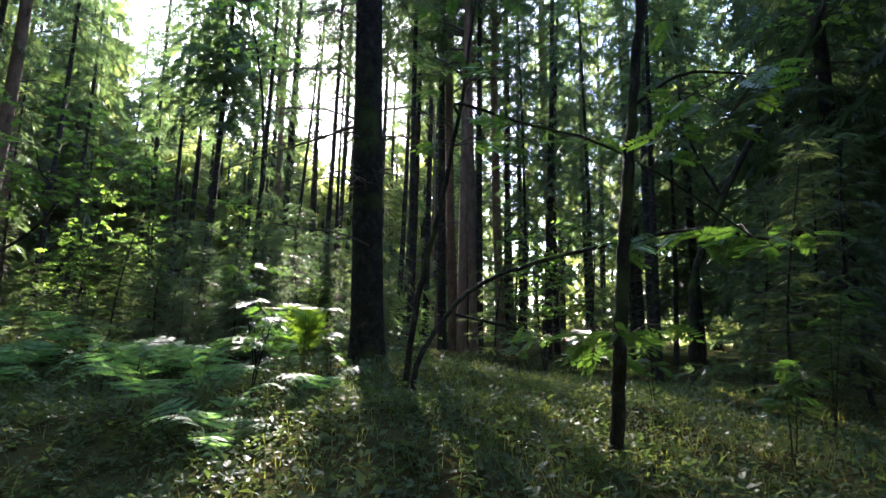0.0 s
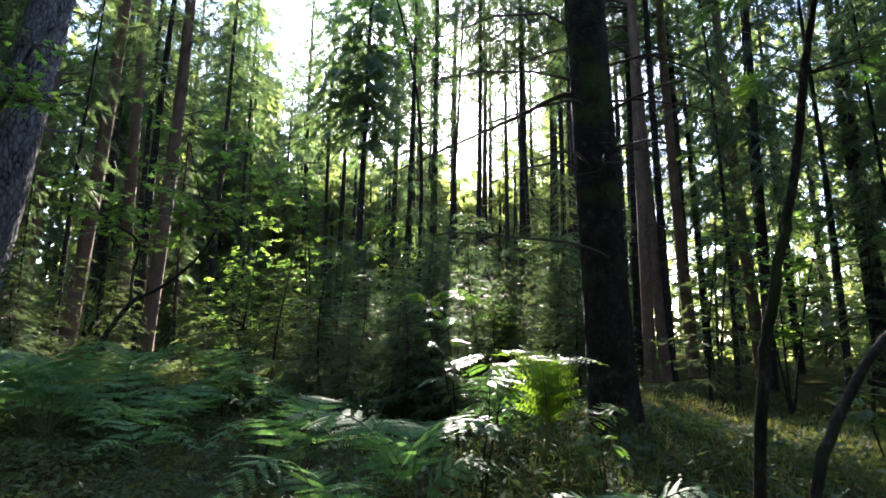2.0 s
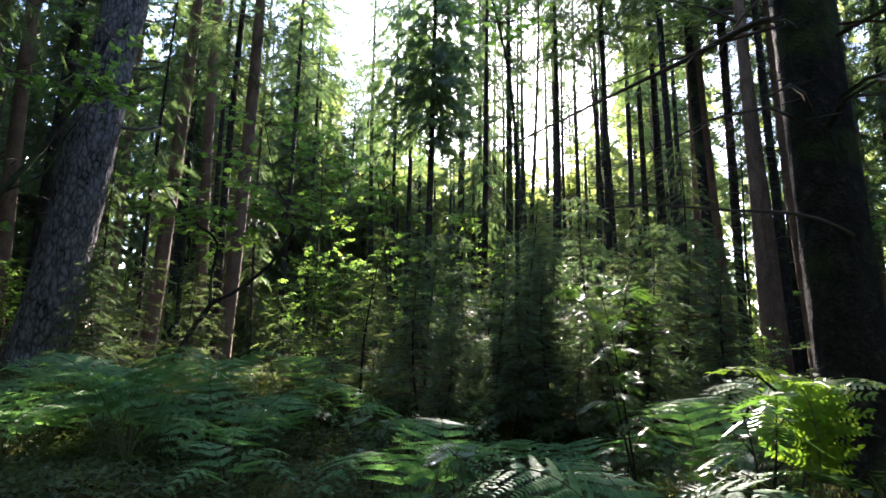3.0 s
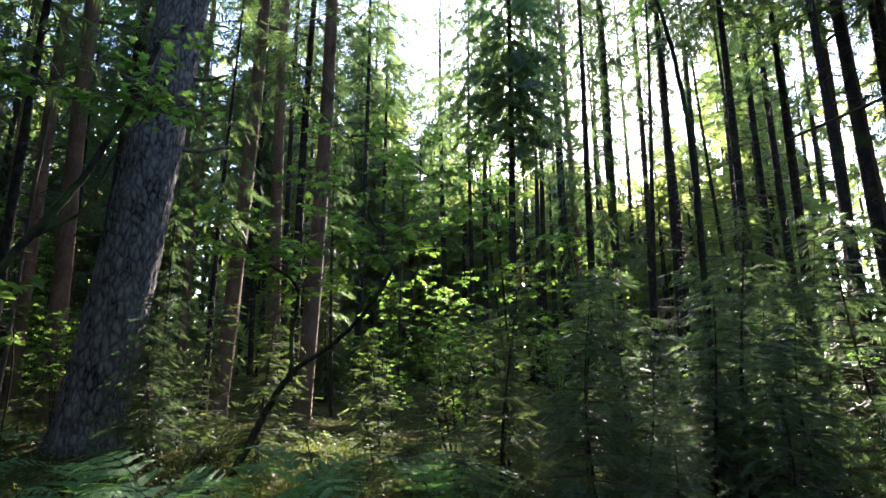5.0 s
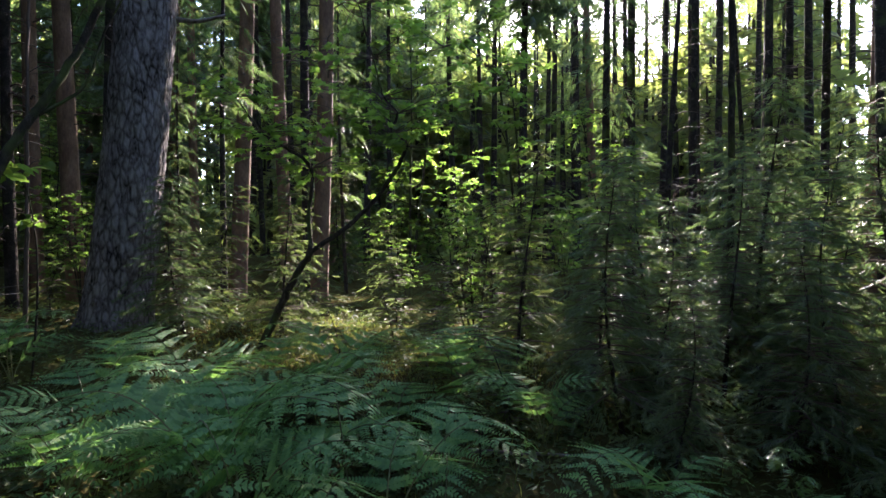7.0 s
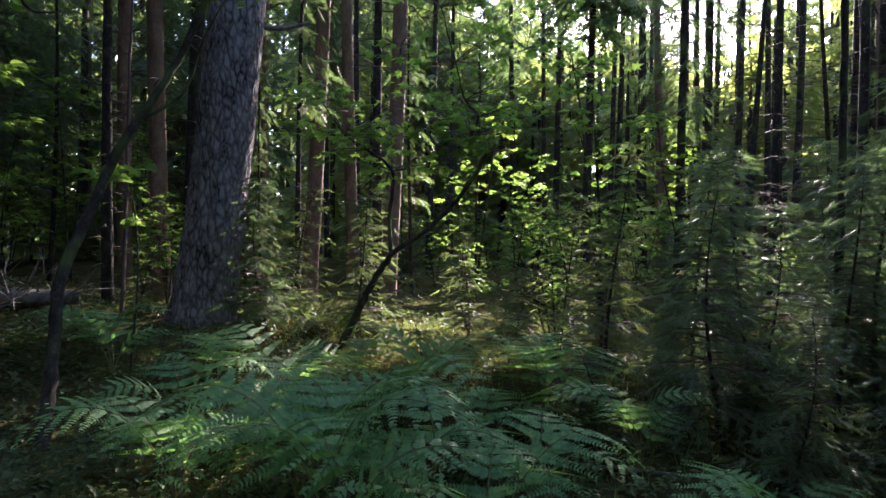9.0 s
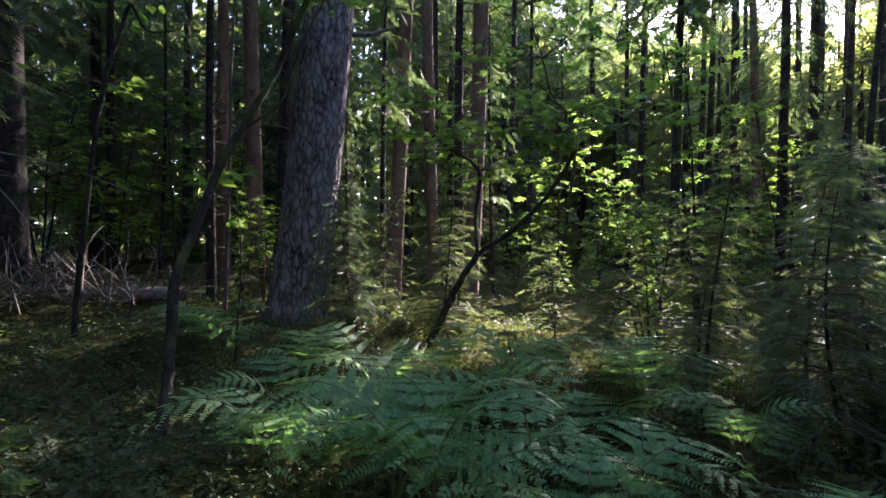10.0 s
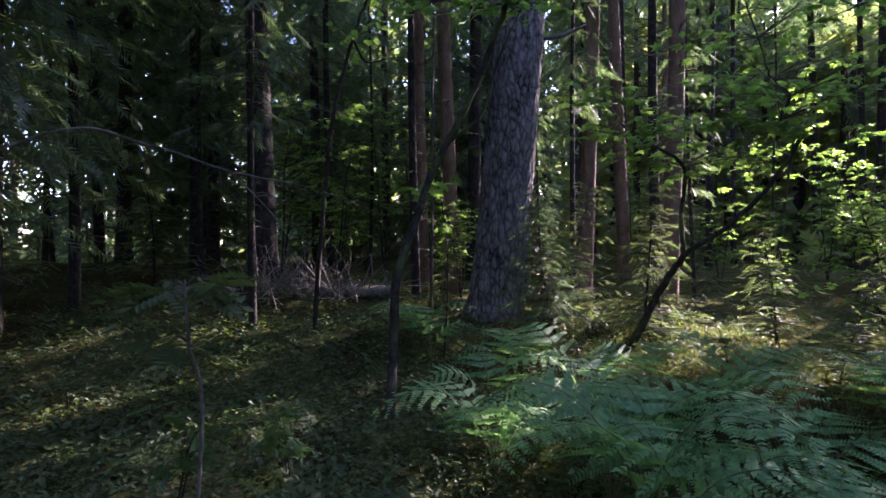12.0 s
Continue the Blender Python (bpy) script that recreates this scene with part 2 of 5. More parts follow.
def lobed_shape():
    """A maple-like leaf with five lobes."""
    v = [(0.0, 0, 0)]
    for a, r in ((-115, 0.35), (-95, 0.5), (-70, 0.3), (-48, 0.72), (-25, 0.42), (0, 0.95), (25, 0.42), (48, 0.72), (70, 0.3), (95, 0.5), (115, 0.35)):
        v.append((0.25 + r * math.cos(radians(a)) * 0.8, r * math.sin(radians(a)) * 0.8, -0.12 * r + 0.05 * math.cos(radians(a * 3))))
    return np.array(v, float), [(0, i, i + 1) for i in range(1, 11)]


def pinnate_shape(pairs=6):
    """A rowan leaf: leaflets in pairs along one stalk."""
    lv, lf = [], []
    for i in range(pairs + 1):
        x = 0.2 + 0.62 * i / pairs
        for s in ((-1, 1) if i < pairs else (0,)):
            ln = 0.34 * (1 - 0.25 * abs(i - pairs * 0.45) / pairs)
            d = np.array([0.45, s * 0.9, -0.12]) if s else np.array([1.0, 0, -0.1])
            d = d / np.linalg.norm(d)
            q = np.array([-d[1], d[0], 0]) * 0.065
            p = np.array([x, 0, -0.25 * x * x])
            k = len(lv)
            lv += [p, p + d * ln * 0.4 + q, p + d * ln, p + d * ln * 0.4 - q, p + d * ln * 0.45 + np.array([0, 0, -0.012])]
            lf += [(k, k + 4, k + 1), (k + 1, k + 4, k + 2), (k + 2, k + 4, k + 3), (k + 3, k + 4, k)]
    k = len(lv)
    lv += [np.array([0, 0.008, 0]), np.array([0, -0.008, 0]), np.array([0.82, 0, -0.17])]
    lf.append((k, k + 1, k + 2))
    return np.array(lv, float), lf


SPRAY_FAR, SPRAY_MID, SPRAY, SPRAY_FINE = spray_shape(4, 0.34, 0.34, 1.8), spray_shape(6, 0.26, 0.3, 0.8), spray_shape(8, 0.25, 0.26, 0.55), spray_shape(8, 0.20, 0.22, 0.6)
OVATE, LOBED, PINNATE, SMALL_LEAF = ovate_shape(), lobed_shape(), pinnate_shape(), diamond_shape()


# ---- ground ----
HEIGHTS = [(0, 0, 0.0), (-2.3, 2.3, 0.25), (-3.9, 3.0, 0.6), (-1.2, 5.4, 0.98), (0.7, 3.3, 0.58), (0.5, 7.75, 0.55), (-3.2, 5.6, 0.42), (-6.5, 5.2, 0.5),
           (-7.4, 7.3, 1.0), (-10.0, 6.7, 1.2), (-8.4, 4.6, 0.65), (-10.4, 4.6, 1.25), (-12.5, 4.0, 1.65), (-15.5, 1.5, 1.85), (-6.5, 2.6, 0.75), (-4.0, 9.0, 0.9),
           (-10.0, 18.0, 1.3), (0.0, 18.0, 0.8), (4.0, 8.0, 0.6), (-20.0, 12.0, 1.8), (3.0, 0.5, 0.1), (-0.5, 3.7, 0.82), (-3.0, -5.0, 0.3), (8.0, -4.0, 0.2), (-12.0, -6.0, 1.5)]
HP = np.array(HEIGHTS)


def ground_z(x, y):
    x, y = np.asarray(x, float), np.asarray(y, float)
    d2 = (x[..., None] - HP[:, 0]) ** 2 + (y[..., None] - HP[:, 1]) ** 2
    w = 1.0 / (d2 + 0.35) ** 1.6
    z = (w * HP[:, 2]).sum(-1) / w.sum(-1)
    fade = np.exp(-np.minimum(d2.min(-1), 4000) / 900)
    z = z * fade + 1.0 * (1 - fade)
    return z + 0.05 * np.sin(1.9 * x + 0.6 * np.sin(1.3 * y)) * np.sin(1.6 * y + 0.8) + 0.03 * np.sin(4.1 * x + 1.1) * np.sin(3.7 * y + 2 * np.sin(x))


def gz(x, y):
    return float(ground_z(x, y))


def build_ground():
    inner = np.arange(-11, 11.01, 0.16)
    outer = 11 * 1.11 ** np.arange(1, 40)
    axis = np.concatenate([-outer[::-1], inner, outer])
    X, Y = np.meshgrid(axis - 4.5, axis + 5.0, indexing="ij")
    near = np.exp(-((X + 4.5) ** 2 + (Y - 5) ** 2) / 600)
    Z = ground_z(X, Y) + near * rng.normal(0, 0.014, X.shape)
    n = len(axis)
    idx = np.arange(n * n).reshape(n, n)
    quads = np.stack([idx[:-1, :-1], idx[1:, :-1], idx[1:, 1:], idx[:-1, 1:]], -1).reshape(-1, 4)
    me = bpy.data.meshes.new("ground")
    me.from_pydata(np.stack([X, Y, Z], -1).reshape(-1, 3).tolist(), [], quads.tolist())
    me.materials.append(SOIL)
    me.polygons.foreach_set("use_smooth", [True] * len(me.polygons))
    tagged(new("ground", me), "uneven mossy forest floor with needle litter", "ground", kind="structure")


build_ground()


# ---- trees ----
def thing(name, label, category, group="", at=(0, 0, 0), kind=""):
    ob = new(name)
    ob.empty_display_size = 0.2
    ob.location = at
    return tagged(ob, label, category, group, kind)


def trunk_geo(height, r0, sides=12, rings=26, bend=0.15, flare=0.55, top=0.12):
    g = Geo()
    s = np.linspace(0, 1, rings) ** 1.35
    ph = rng.uniform(0, 6.28, 2)
    path = np.stack([bend * np.sin(s * 2.6 + ph[0]) - bend * math.sin(ph[0]), bend * np.sin(s * 3.1 + ph[1]) - bend * math.sin(ph[1]), s * height - 0.25], -1)
    g.tube(path, r0 * (1 - s * (1 - top)), sides, wobble=0.035, flare=flare)
    return g, path


def dead_branches(g, path, r0, lo, hi, count, reach):
    for _ in range(count):
        z = rng.uniform(lo, hi)
        i = np.searchsorted(path[:, 2], z)
        p = path[min(i, len(path) - 1)].copy()
        p[2] = z
        a = rng.uniform(0, 2 * np.pi)
        ln = reach * rng.uniform(0.35, 1.0)
        d = np.array([math.cos(a), math.sin(a), 0.0])
        e = np.array([-d[1], d[0], 0]) * rng.normal(0, 0.12)
        pts = [p + d * r0 * 0.5, p + d * ln * 0.45 + e * ln + [0, 0, 0.05 * ln], p + d * ln + [0, 0, -0.2 * ln]]
        g.tube(curve(pts, 4), np.array([0.014, 0.010, 0.007, 0.003]) * (0.7 + 0.3 * reach), 3)
        for q in range(int(2 + 3 * reach)):
            u = rng.uniform(0.3, 0.95)
            c = p + d * ln * u
            dd = d * 0.6 + np.array([-d[1], d[0], 0]) * rng.choice([-1, 1]) + [0, 0, -0.3]
            g.tube([c, c + unit(dd) * 0.25 * ln * (1.1 - u)], [0.005, 0.002], 3)


def boughs(wood, leaves, path, lo, hi, spread, step, shape, size, per=5, droop=0.35, gap=0.32, low_len=1.0):
    """Whorls of drooping boughs with sprays along both sides."""
    z = lo
    at, along, up, sz = [], [], [], []
    while z < hi:
        k = (z - lo) / (hi - lo)
        prof = (1 - k) ** 0.75 * (low_len + (1 - low_len) * min(1, k * 4))
        i = min(int(np.searchsorted(path[:, 2], z)), len(path) - 1)
        a0 = rng.uniform(0, 6.28)
        for j in range(per):
            ln = max(0.25, spread * prof * rng.uniform(0.65, 1.1))
            a = a0 + j * 2 * np.pi / per + rng.normal(0, 0.25)
            d = np.array([math.cos(a), math.sin(a), 0.0])
            q = np.array([-d[1], d[0], 0.0])
            c = np.array([path[i, 0], path[i, 1], z + rng.uniform(-0.5, 0.5) * step])
            dr = droop * rng.uniform(0.6, 1.3) * (1 - 0.75 * k)
            axis = curve([c, c + d * ln * 0.5 + [0, 0, ln * (0.08 - dr * 0.6)], c + d * ln + [0, 0, -ln * dr + 0.06 * ln]], 6)
            wood.tube(axis[::2], [0.006 + 0.008 * ln, 0.005 + 0.004 * ln, 0.003], 3)
            m = max(3, int(ln / gap))
            for s in np.linspace(0.16, 1.0, m):
                p = axis[0] + (axis[-1] - axis[0]) * s
                f = s * 5
                ii = min(int(f), 4)
                p = axis[ii] + (axis[ii + 1] - axis[ii]) * (f - ii)
                for sd in ((-1, 1) if s < 0.97 else (0,)):
                    v = d * rng.uniform(0.4, 0.9) + q * sd * rng.uniform(0.4, 1.0) + np.array([0, 0, -0.1 - 2.2 * droop * rng.uniform(0.3, 1.1) + rng.normal(0, 0.2)])
                    at.append(p)
                    along.append(v)
                    up.append(rng.normal(0, 0.35 + 0.9 * droop, 3) + [0, 0, 0.8])
                    sz.append(size * (0.55 + 0.5 * (1 - abs(s - 0.45))) * rng.uniform(0.75, 1.2) * (0.6 + 0.4 * prof))
        z += step * rng.uniform(0.8, 1.2)
    leaves.scatter(shape, np.array(at), np.array(along), np.array(up), np.array(sz))


def make_spruce(height, r0, lo, spread, step, size, dead, label, name="spruce_tree", mat=SPRUCE, shape=SPRAY_FAR, per=5, gap=0.30, droop=0.4, group="forest trees", sides=12, low_len=0.75):
    t = thing(name, label, "tree", group)
    g, path = trunk_geo(height, r0, sides)
    part("trunk", g, SPRUCE_BARK, t)
    wood, leaves = Geo(), Geo()
    boughs(wood, leaves, path, lo, height * 0.98, spread, step, shape, size, per, droop, gap, low_len)
    if dead:
        dead_branches(wood, path, r0, 0.7, lo + 1.0, dead, min(1.3, spread * 0.6))
    part("branchwork", wood, TWIG, t, "dark dead and living branches")
    part("crown", leaves, mat, t, "drooping needle boughs", smooth=False)
    return t


def make_pine(height, r0, lo, spread, label, clumps=26, dead=10):
    t = thing("pine_tree", label, "tree", "forest trees")
    g, path = trunk_geo(height, r0, 12, 26, bend=0.3, flare=0.3, top=0.35)
    part("trunk", g, PINE_UPPER, t)
    wood, leaves = Geo(), Geo()
    dead_branches(wood, path, r0, 2.5, lo, dead, 1.3)
    at, along, up, sz = [], [], [], []
    for _ in range(clumps):
        z = rng.uniform(lo, height)
        k = (z - lo) / (height - lo)
        i = min(int(np.searchsorted(path[:, 2], z)), len(path) - 1)
        a = rng.uniform(0, 6.28)
        ln = spread * (1 - 0.55 * k) * rng.uniform(0.5, 1.0)
        c = np.array([path[i, 0], path[i, 1], z])
        tip = c + np.array([math.cos(a) * ln, math.sin(a) * ln, ln * 0.25])
        wood.tube(curve([c, (c + tip) / 2 + [0, 0, 0.1 * ln], tip], 4), [0.05, 0.035, 0.02, 0.01], 4)
        for _ in range(11):
            p = c + (tip - c) * rng.uniform(0.35, 1.0) + rng.normal(0, 0.28, 3) * (0.4 + 0.25 * ln)
            at.append(p)
            along.append(unit(p - c) + rng.normal(0, 0.5, 3) + [0, 0, 0.4])
            up.append(rng.normal(0, 1.0, 3) + [0, 0, 0.4])
            sz.append(rng.uniform(0.45, 0.8))
    leaves.scatter(SPRAY_MID, np.array(at), np.array(along), np.array(up), np.array(sz))
    part("branchwork", wood, TWIG, t, "bare grey branch stubs")
    part("crown", leaves, PINE, t, "high open needle crown", smooth=False)
    return t


def make_snag(height, r0):
    t = thing("dead_spruce", "bare dead spruce pole with short dry twigs", "tree", "forest trees")
    g, path = trunk_geo(height, r0, 8, 20, bend=0.2, flare=0.3)
    part("trunk", g, SPRUCE_BARK, t)
    wood = Geo()
    dead_branches(wood, path, r0, 1.0, height, 100, 1.3)
    part("branchwork", wood, TWIG, t, "short dry twigs")
    return t


def leafy(g, wood, anchors, count, shape, size, scatter_r, flat=1.0, twig=True):
    """Leaves on short twigs round points of a stem."""
    anchors = np.asarray(anchors, float)
    at, along, up, sz = [], [], [], []
    per = 5 if count < 500 else 9
    for _ in range(max(1, count // per)):
        c = anchors[rng.integers(len(anchors))]
        a = rng.uniform(0, 6.28)
        ln = scatter_r * rng.uniform(0.3, 1.0)
        tip = c + np.array([math.cos(a) * ln, math.sin(a) * ln, rng.normal(0.12, 0.22) * ln])
        if twig:
            wood.tube([c, (c + tip) / 2 + [0, 0, 0.04], tip], [0.007, 0.004, 0.002], 3)
        for k in range(per):
            u = rng.uniform(0.35, 1.05)
            p = c + (tip - c) * u
            b = a + rng.normal(0, 0.9)
            at.append(p)
            along.append([math.cos(b), math.sin(b), rng.normal(-0.15, 0.25)])
            up.append([rng.normal(0, 0.65 / flat), rng.normal(0, 0.65 / flat), 1])
            sz.append(size * rng.uniform(0.6, 1.25))
    g.scatter(shape, np.array(at), np.array(along), np.array(up), np.array(sz))


def make_bush(height, r0, stems, leaves_n, shape, size, label, mat=LEAF, name="sapling", spread=0.7, flat=1.0):
    t = thing(name, label, "sapling", "undergrowth saplings")
    wood, lv = Geo(), Geo()
    anchors = []
    for s in range(stems):
        a = rng.uniform(0, 6.28)
        lean = rng.uniform(0.05, 0.3) * height
        h = height * rng.uniform(0.7, 1.0)
        pts = [[0, 0, -0.1], [math.cos(a) * lean * 0.3, math.sin(a) * lean * 0.3, h * 0.35], [math.cos(a) * lean * 0.6 + rng.normal(0, 0.05), math.sin(a) * lean * 0.6, h * 0.7], [math.cos(a) * lean, math.sin(a) * lean, h]]
        c = curve(pts, 12)
        wood.tube(c, np.linspace(r0, r0 * 0.25, 12), 6, wobble=0.05)
        for i in range(4, 12):
            anchors.append(c[i])
            if i % 2 == 0:
                b = rng.uniform(0, 6.28)
                tip = c[i] + np.array([math.cos(b), math.sin(b), 0.35]) * spread * rng.uniform(0.5, 1.1)
                wood.tube([c[i], (c[i] + tip) / 2 + [0, 0, 0.03], tip], [r0 * 0.4, r0 * 0.28, r0 * 0.12], 4)
                anchors += [tip, (tip + c[i]) / 2]
    leafy(lv, wood, anchors, leaves_n, shape, size, spread * 0.6, flat)
    part("stem", wood, GREY_BARK, t)
    part("foliage", lv, mat, t, smooth=False)
    return t


PROTOS = {
    "big_spruce": [make_spruce(20, 0.19, 4.2, 2.9, 0.5, 0.85, 40, "tall spruce with drooping dark boughs and a bare lower trunk", shape=SPRAY, per=6, gap=0.28),
                   make_spruce(18, 0.16, 2.6, 2.4, 0.5, 0.8, 30, "tall spruce with drooping dark boughs and a bare lower trunk", shape=SPRAY, per=6, gap=0.28),
                   make_spruce(22, 0.22, 5.5, 2.8, 0.55, 0.85, 46, "tall spruce with drooping dark boughs and a bare lower trunk", shape=SPRAY, per=6, gap=0.28)],
    "far_spruce": [make_spruce(20, 0.19, 3.2, 2.4, 0.8, 1.0, 14, "tall dark spruce deeper in the wood", gap=0.45, sides=8),
                   make_spruce(17, 0.16, 2.2, 2.2, 0.8, 1.0, 10, "tall dark spruce deeper in the wood", gap=0.45, sides=8)],
    "dense_spruce": [make_spruce(23, 0.17, 8.8, 3.0, 0.5, 0.95, 60, "tall broad spruce with dense hanging dark boughs", per=6, gap=0.40),
                     make_spruce(19, 0.16, 4.2, 2.7, 0.5, 0.9, 36, "tall broad spruce with dense hanging dark boughs", per=7, gap=0.34)],
    "pole": [make_spruce(13, 0.075, 4.6, 1.15, 0.55, 0.6, 44, "slender dark spruce pole with dead lower twigs", gap=0.30, per=4, sides=8, shape=SPRAY),
             make_spruce(11, 0.06, 3.2, 1.05, 0.55, 0.55, 40, "slender dark spruce pole with dead lower twigs", gap=0.30, per=4, sides=8, shape=SPRAY)],
    "snag": [make_spruce(18, 0.10, 7.5, 1.15, 0.75, 0.5, 60, "tall thin spruce with a sparse open crown", gap=0.4, per=4, sides=8, shape=SPRAY_MID, low_len=0.5),
             make_snag(13, 0.08)],
    "lace": [make_spruce(21, 0.15, 6.0, 2.3, 0.62, 0.75, 40, "tall spruce with loose hanging backlit boughs", gap=0.34, per=5, sides=10, shape=SPRAY_MID, low_len=0.7),
             make_spruce(17, 0.12, 4.4, 1.9, 0.6, 0.7, 40, "tall spruce with loose hanging backlit boughs", gap=0.34, per=5, sides=10, shape=SPRAY_MID, low_len=0.7),
             make_spruce(22, 0.105, 9.6, 2.4, 0.6, 0.75, 50, "tall spruce with a high crown of loose hanging boughs", gap=0.34, per=5, sides=10, shape=SPRAY_MID, low_len=0.8)],
    "dark_young": [make_spruce(3.6, 0.035, 0.7, 0.95, 0.20, 0.32, 24, "dense dark young spruce with bare lower twigs", "young_spruce", SPRUCE, SPRAY, 6, 0.14, 0.2, "young spruces", 6, 1.0),
                   make_spruce(2.5, 0.026, 0.35, 0.8, 0.17, 0.28, 16, "dense dark young spruce with bare lower twigs", "young_spruce", SPRUCE, SPRAY, 6, 0.13, 0.18, "young spruces", 6, 1.0)],
    "pine": [make_pine(21, 0.16, 8.5, 2.8, "tall straight pine with reddish bark and a high crown", 30, 18),
             make_pine(19, 0.13, 7.0, 2.5, "tall straight pine with reddish bark and a high crown", 26, 24)],
    "young": [make_spruce(3.4, 0.032, 0.45, 0.95, 0.26, 0.34, 0, "young spruce with spreading green branches", "young_spruce", YOUNG, SPRAY_FINE, 5, 0.17, 0.15, "young spruces", 6, 1.0),
              make_spruce(2.2, 0.022, 0.25, 0.75, 0.2, 0.28, 0, "young spruce with spreading green branches", "young_spruce", YOUNG, SPRAY_FINE, 5, 0.15, 0.12, "young spruces", 6, 1.0),
              make_spruce(5.2, 0.045, 1.1, 1.15, 0.32, 0.42, 14, "taller young spruce with thin dead lower twigs", "young_spruce", YOUNG, SPRAY_FINE, 5, 0.2, 0.2, "young spruces", 6, 0.9),
              make_spruce(1.3, 0.014, 0.12, 0.5, 0.15, 0.22, 0, "small young spruce among the ferns", "young_spruce", YOUNG, SPRAY_FINE, 5, 0.13, 0.1, "young spruces", 6, 1.0)],
    "bush": [make_bush(3.2, 0.02, 3, 1300, SMALL_LEAF, 0.09, "thin broadleaf sapling with bright green leaves"),
             make_bush(2.2, 0.014, 4, 1100, SMALL_LEAF, 0.075, "low broadleaf bush with green leaves"),
             make_bush(4.8, 0.026, 2, 560, LOBED, 0.11, "young maple sapling with lobed green leaves", spread=0.9)],
    "rowan": [make_bush(1.1, 0.009, 2, 60, PINNATE, 0.20, "small rowan seedling with feathery leaves", ROWAN, "rowan_seedling", 0.28, 3.0),
              make_bush(2.4, 0.014, 2, 120, PINNATE, 0.22, "young rowan with feathery green leaves", ROWAN, "rowan_seedling", 0.4, 2.5)],
    "far_bush": [make_bush(3.4, 0.022, 3, 700, SMALL_LEAF, 0.14, "broadleaf sapling deeper in the wood"), make_bush(5.0, 0.026, 2, 900, SMALL_LEAF, 0.14, "tall broadleaf sapling deeper in the wood", spread=1.0)],
    "far_young": [make_spruce(4.2, 0.04, 0.4, 1.2, 0.34, 0.6, 0, "young spruce deeper in the wood", "young_spruce", YOUNG, SPRAY_FAR, 5, 0.3, 0.2, "young spruces", 6, 1.0)],
}
used = set()


def place(kind, i, x, y, scale=1.0, turn=None, sink=0.0, lean=(0, 0)):
    proto = PROTOS[kind][i % len(PROTOS[kind])]
    turn = rng.uniform(0, 360) if turn is None else turn
    m = pose(x, y, gz(x, y) - sink, lean[0], lean[1], turn)
    if proto.name not in used:
        used.add(proto.name)
        proto.matrix_basis = m @ Matrix.Scale(scale, 4)
        return proto
    return copy_thing(proto, m @ Matrix.Scale(scale, 4))


